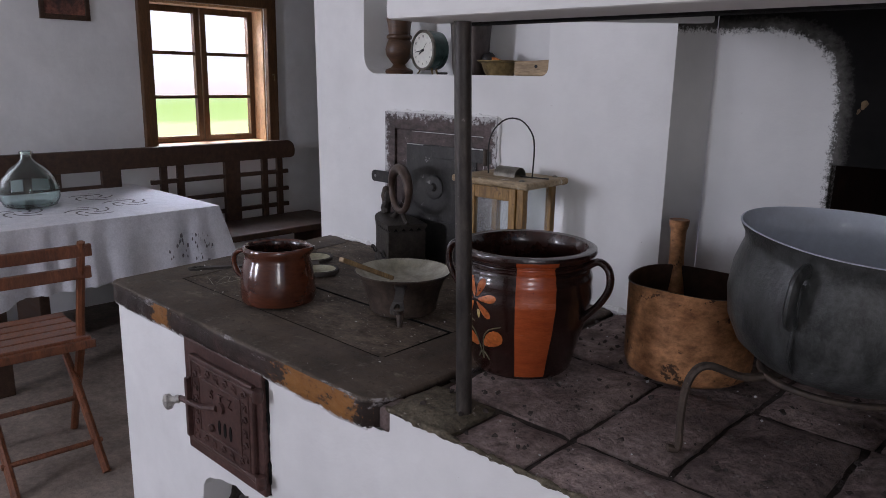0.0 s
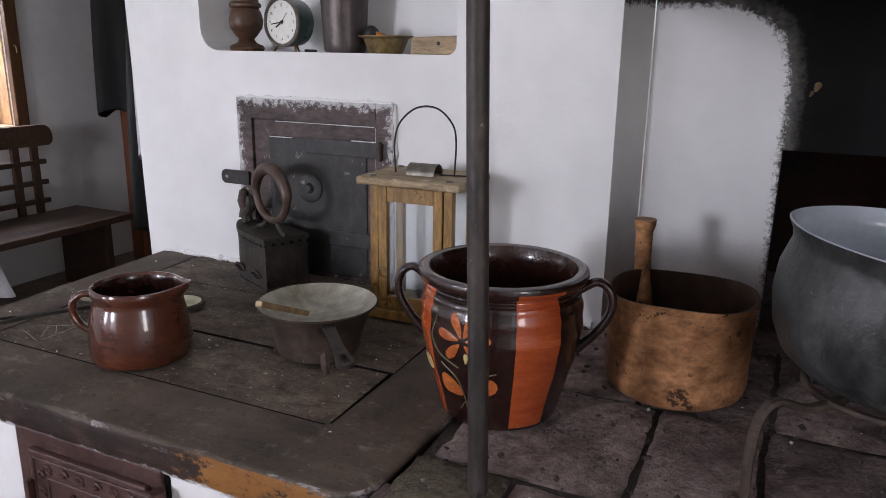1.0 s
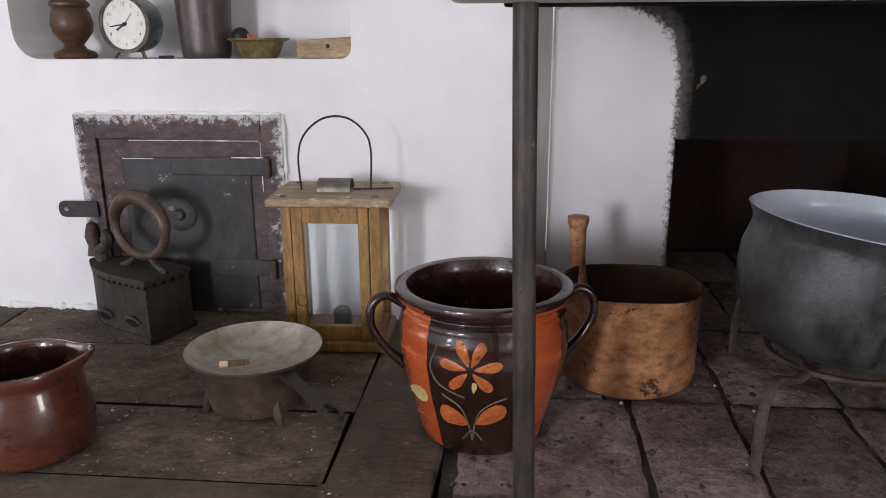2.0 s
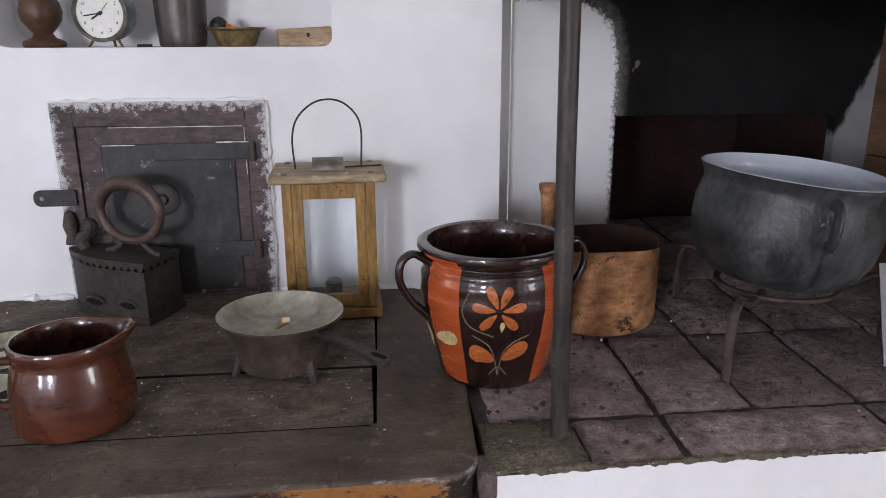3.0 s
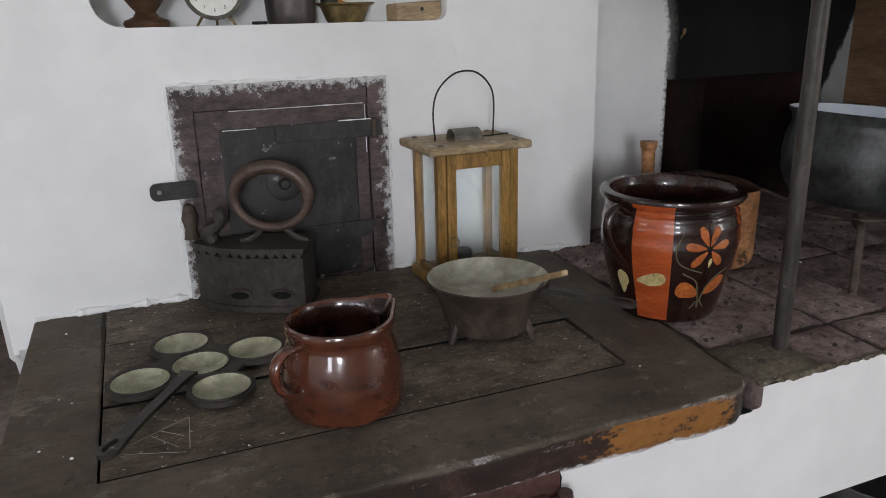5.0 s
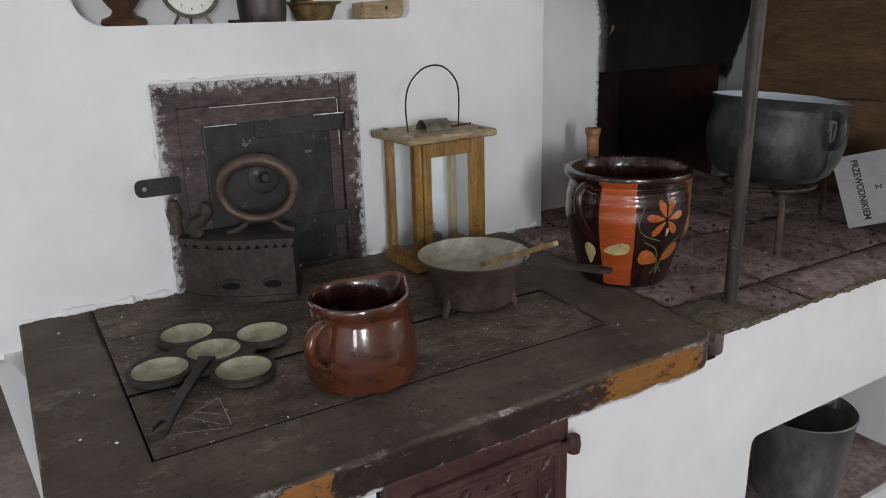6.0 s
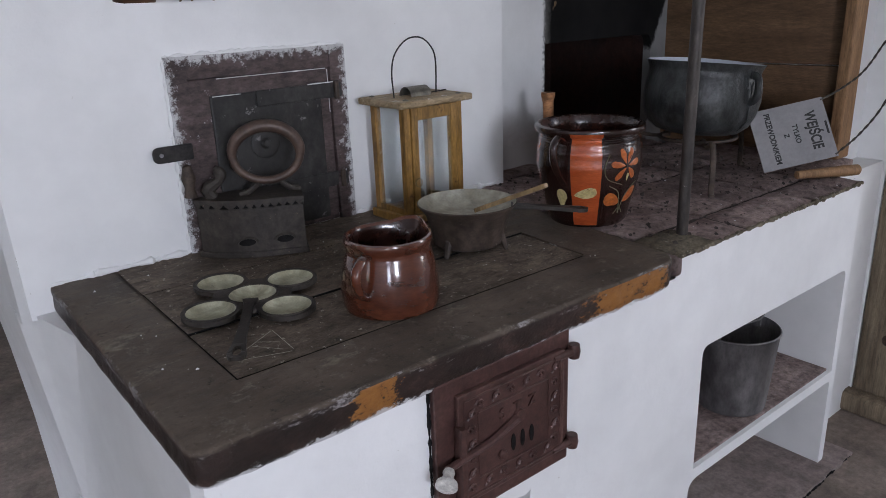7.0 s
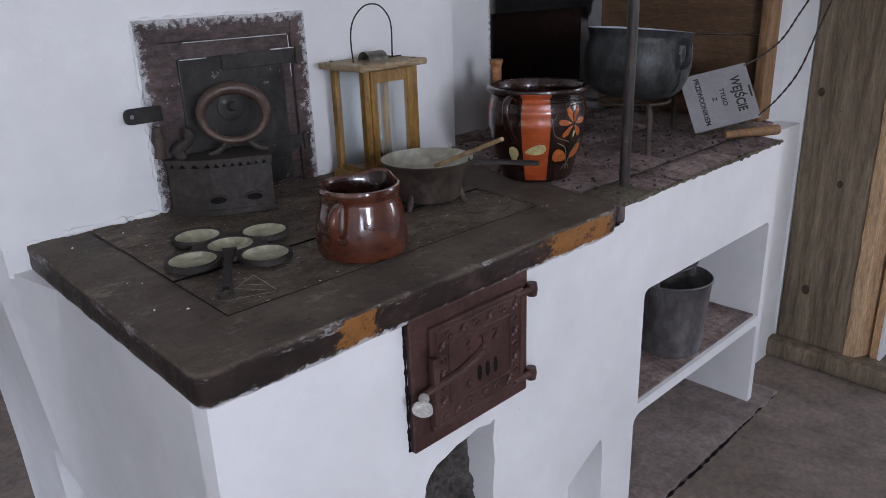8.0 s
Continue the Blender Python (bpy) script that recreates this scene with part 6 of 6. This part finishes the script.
part("glass", lathe([(0.0, 0.0), (0.09, 0.0), (0.118, 0.01), (0.135, 0.045), (0.136, 0.09), (0.118, 0.145), (0.08, 0.19), (0.04, 0.22), (0.027, 0.235), (0.024, 0.26), (0.031, 0.263), (0.031, 0.272), (0.024, 0.275), (0.019, 0.272), (0.020, 0.24), (0.034, 0.218), (0.075, 0.185), (0.113, 0.142), (0.131, 0.09), (0.13, 0.047), (0.112, 0.014), (0.0, 0.008)], 56), BOTTLE, bot, smooth=True)

# folding chair, its back towards the stove
ch = thing("folding_chair", (-2.80, 0.815, 0), "red-brown slatted wooden folding chair at the table", "chair", -4)
for s in (-1, 1):
    y = 0.165 * s
    part("back_leg", tube([(0.092, y, 0.825), (0.0, y, 0.52), (-0.02, y, 0.42), (-0.22, y, 0.0)], [0.014, 0.016, 0.017, 0.015], 8), CHAIRWOOD, ch)
    part("front_leg", tube([(-0.30, y * 0.88, 0.44), (-0.04, y * 0.88, 0.25), (0.22, y * 0.88, 0.0)], 0.015, 8), CHAIRWOOD, ch)
for x0, z in ((0.083, 0.770), (0.058, 0.685)):
    part("back_rail", box(x0 - 0.010, x0 + 0.010, -0.20, 0.20, z, z + 0.045, 0.006), CHAIRWOOD, ch)
for k in range(5):
    part("seat_slat", box(-0.34 + 0.075 * k, -0.275 + 0.075 * k, -0.19, 0.19, 0.44, 0.456, 0.004), CHAIRWOOD, ch)
part("seat_rail", box(0.02, 0.045, -0.20, 0.20, 0.415, 0.445, 0.004), CHAIRWOOD, ch)
for x, z in ((-0.14, 0.16), (0.13, 0.09)):
    part("stretcher", tube([(x, -0.165, z), (x, 0.165, z)], 0.010, 8), CHAIRWOOD, ch)

# bench along the window wall
be = thing("wall_bench", (-4.42, 2.10, 0), "long dark brown bench with lattice backrest under the window", "bench")
part("seat", box(-0.02, 0.46, -1.0, 1.12, 0.41, 0.45, 0.008), DARKWOOD, be)
bm = prism(rounded(-1.0, 0.98, 0.845, 0.965, [0.0, 0.03, 0.06, 0.0]), -0.02, 0.02, None, Matrix(((0, 0, 1, 0), (1, 0, 0, 0), (0, 1, 0, 0), (0, 0, 0, 1))), 0.006)
part("top_rail", bm, DARKWOOD, be)
for y in (-0.9, -0.3, 0.49):
    part("post", box(-0.018, 0.018, y - 0.055, y + 0.055, 0.45, 0.85, 0.004), DARKWOOD, be)
for y in (-0.60, -0.75, 0.02, 0.13, 0.74, 0.86):
    part("lattice_upright", box(-0.012, 0.012, y - 0.022, y + 0.022, 0.45, 0.85, 0.003), DARKWOOD, be)
for y0, y1 in ((-0.85, -0.35), (-0.06, 0.44), (0.54, 0.93)):
    for z in (0.52, 0.63, 0.75):
        part("lattice_rail", box(-0.014, 0.010, y0, y1, z - 0.014, z + 0.014, 0.003), DARKWOOD, be)
for y in (-0.85, 0.05, 0.98):
    part("leg", box(0.02, 0.40, y - 0.025, y + 0.025, 0, 0.41, 0.004), DARKWOOD, be)

pic = thing("framed_picture", (WEST + 0.002, 1.69, 1.685), "small dark framed print hanging on the wall", "picture")
bm = box(0, 0.02, -0.135, -0.11, 0, 0.36, 0.003)
box(0, 0.02, 0.11, 0.135, 0, 0.36, 0.003, bm)
box(0, 0.02, -0.11, 0.11, 0, 0.028, 0.003, bm)
box(0, 0.02, -0.11, 0.11, 0.332, 0.36, 0.003, bm)
part("frame", bm, DARKWOOD, pic)
part("print", box(0.002, 0.008, -0.112, 0.112, 0.026, 0.334), PICTURE, pic)

# post with hanging clothes
post = thing("coat_post", (-4.22, 3.52, 0), "dark brown upright wooden post in the corner", "post")
part("upright", box(-0.05, 0.05, -0.05, 0.05, 0, CEIL - 0.01, 0.006), CHAIRWOOD, post)


def hanging(name, at, label, cat, material, w, h, depth, seed, turn):
    ob = thing(name, at, label, cat, turn)
    own = bmesh.new()
    rows2 = []
    for i in range(15):
        z = h * i / 14
        row = []
        for k in range(40):
            t = 2 * math.pi * k / 40
            ww = w * (1 - 0.45 * (i / 14) ** 3)
            rr = 1 + 0.25 * math.sin(t * 5 + seed) * (1 - i / 16)
            row.append(own.verts.new((ww * math.cos(t) * rr, depth * math.sin(t) * rr, z + (0.03 * math.sin(3 * t + seed) if i == 0 else 0))))
        rows2.append(row)
    for p, q in zip(rows2, rows2[1:]):
        for k in range(40):
            own.faces.new((p[k], p[(k + 1) % 40], q[(k + 1) % 40], q[k]))
    own.faces.new(rows2[0])
    own.faces.new(rows2[-1])
    part("cloth", own, material, ob, smooth=True)
    return ob


hanging("hanging_coat", (-4.15, 3.42, 1.02), "black wool coat hanging on the corner post", "coat", COAT, 0.16, 1.15, 0.09, 1.0, 40)
hanging("hanging_towel", (-3.42, 2.93, 0.86), "white linen towel hanging in the corner", "towel", LINEN, 0.085, 1.3, 0.03, 2.0, 40)
hanging("dark_garment", (-3.75, 3.35, 0.35), "long black garment hanging in the dark corner", "coat", COAT, 0.20, 1.75, 0.10, 3.0, 40)
rail = thing("clothes_rail", (-4.22, 3.52, 2.13), "dark wooden clothes rail fixed to the corner post", "clothes rail", -36.4)
part("bar", tube([(0, 0, 0), (1.05, 0, 0)], 0.016, 8), DARKWOOD, rail)
st = thing("wooden_stool", (-3.48, 3.30, 0), "pale scrubbed wooden stool in the corner", "stool", 30)
part("seat", box(-0.20, 0.20, -0.17, 0.17, 0.42, 0.45, 0.01), PALEWOOD, st)
for sx in (-1, 1):
    for sy in (-1, 1):
        part("leg", tube([(sx * 0.14, sy * 0.11, 0.42), (sx * 0.18, sy * 0.14, 0.0)], [0.018, 0.015], 8), DARKWOOD, st)

# spinning wheel half hidden behind the oven
sw = thing("spinning_wheel", (-2.36, 3.2, 0), "dark turned-wood spinning wheel behind the oven", "spinning wheel", 12)
part("rim", tube([(0.27 * math.cos(t), 0, 0.58 + 0.27 * math.sin(t)) for t in (2 * math.pi * k / 40 for k in range(40))], 0.026, 10, None, 0.8, True), DARKWOOD, sw, smooth=True)
for k in range(8):
    t = 2 * math.pi * k / 8
    part("spoke", tube([(0.03 * math.cos(t), 0, 0.58 + 0.03 * math.sin(t)), (0.10 * math.cos(t), 0, 0.58 + 0.10 * math.sin(t)), (0.14 * math.cos(t), 0, 0.58 + 0.14 * math.sin(t)), (0.18 * math.cos(t), 0, 0.58 + 0.18 * math.sin(t)), (0.25 * math.cos(t), 0, 0.58 + 0.25 * math.sin(t))], [0.010, 0.018, 0.009, 0.018, 0.010], 8), TURNED, sw, smooth=True)
for s in (-1, 1):
    part("upright", box(-0.03, 0.03, s * 0.07 - 0.015, s * 0.07 + 0.015, 0.0, 0.75, 0.005), DARKWOOD, sw)
part("axle", tube([(0, -0.1, 0.58), (0, 0.1, 0.58)], 0.014, 10), DARKWOOD, sw)

# ---- hearth bricks, last ----
part("mortar_bed", rise(box(SX1 + 0.012, -0.012, FRONT + 0.004, 1.94, 0.85, 0.884)), MORTAR, stove)
part("end_block", box(-0.008, 0.384, 0.852, 1.49, 0.0, 0.872), PLASTER, stove)


def rough_brick(x0, x1, y0, y1, z0, z1):
    own = bmesh.new()
    nx, ny = max(3, int((x1 - x0) / 0.022)), max(3, int((y1 - y0) / 0.022))
    grid = []
    for j in range(ny + 1):
        row = []
        for i in range(nx + 1):
            x, y = x0 + (x1 - x0) * i / nx, y0 + (y1 - y0) * j / ny
            edge = min(i, nx - i, j, ny - j)
            co = Vector((x, y, 0))
            jit = 0.0055 * noise.noise(co * 33) + 0.003 * noise.noise(co * 90)
            z = z1 - (0.007 if edge == 0 else 0.0) + 0.0025 * noise.noise(co * 24) + 0.0016 * noise.noise(co * 70)
            row.append(own.verts.new((x + (jit if i in (0, nx) else 0), y + (jit if j in (0, ny) else 0), z)))
        grid.append(row)
    for j in range(ny):
        for i in range(nx):
            own.faces.new((grid[j][i], grid[j][i + 1], grid[j + 1][i + 1], grid[j + 1][i]))
    loop = [grid[0][i] for i in range(nx + 1)] + [grid[j][nx] for j in range(1, ny + 1)] + [grid[ny][i] for i in range(nx - 1, -1, -1)] + [grid[j][0] for j in range(ny - 1, 0, -1)]
    low = [own.verts.new((v.co.x, v.co.y, z0)) for v in loop]
    for i in range(len(loop)):
        j = (i + 1) % len(loop)
        own.faces.new((loop[i], loop[j], low[j], low[i]))
    return own


for y0, y1, xs in ((FRONT + 0.005, 0.868, (-0.852, -0.724, -0.584, -0.262, -0.12, 0.0)), (0.882, 1.138, (-0.845, -0.583, -0.434, -0.262, -0.08, 0.10, 0.24)), (1.150, 1.425, (-0.835, -0.618, -0.425, -0.25, -0.07, 0.10, 0.24)), (1.437, 1.70, (-0.70, -0.50, -0.33, -0.15, 0.06)), (1.712, 1.935, (-0.60, -0.40, -0.22, -0.05, 0.06))):
    for xa, xb in zip(xs, xs[1:]):
        z1 = 0.896 + random.uniform(-0.004, 0.003)
        patch = xa == -0.852
        part("mortar_patch" if patch else "brick", rise(rough_brick(xa + (-0.008 if patch else 0.005), xb - (0.001 if patch else 0.005), y0, y1, 0.868, z1)), SANDY if patch else BRICK, stove, "sandy mortar patch round the pole foot" if patch else "", smooth=True)


def crumbs(count, x0, x1, y0, y1, small, large, seed):
    rnd = random.Random(seed)
    verts, faces = [], []
    for _ in range(count):
        x, y, r = rnd.uniform(x0, x1), rnd.uniform(y0, y1), small + (large - small) * rnd.random() ** 4
        z = top_z(y) + r * 0.25
        o = len(verts)
        for dx, dy, dz in ((1, 0, 0), (-1, 0, 0), (0, 1, 0), (0, -1, 0), (0, 0, 0.7), (0, 0, -0.7)):
            verts.append((x + r * (dx + rnd.uniform(-0.35, 0.35)), y + r * (dy + rnd.uniform(-0.35, 0.35)), z + r * (dz + rnd.uniform(-0.3, 0.3))))
        for a, b, c in ((0, 2, 4), (2, 1, 4), (1, 3, 4), (3, 0, 4), (2, 0, 5), (1, 2, 5), (3, 1, 5), (0, 3, 5)):
            faces.append((o + a, o + b, o + c))
    me = bpy.data.meshes.new("crumbs")
    me.from_pydata(verts, [], faces)
    return me


for mat_used, args, lab in ((MORTAR, (900, -0.85, 0.0, 0.765, 1.42, 0.0010, 0.0070, 4), "dark mortar crumbs scattered over the hearth bricks"), (PLASTER, (70, -0.84, 0.05, 0.77, 1.4, 0.0008, 0.0045, 5), "pale plaster crumbs on the hearth bricks"), (PLASTER, (60, -1.85, -0.90, 0.76, 1.40, 0.0006, 0.0030, 6), "pale plaster crumbs on the stove top")):
    me = crumbs(*args)
    me.materials.append(mat_used)
    tagged(new("crumbs", me), lab, "crumbs", kind="stuff")
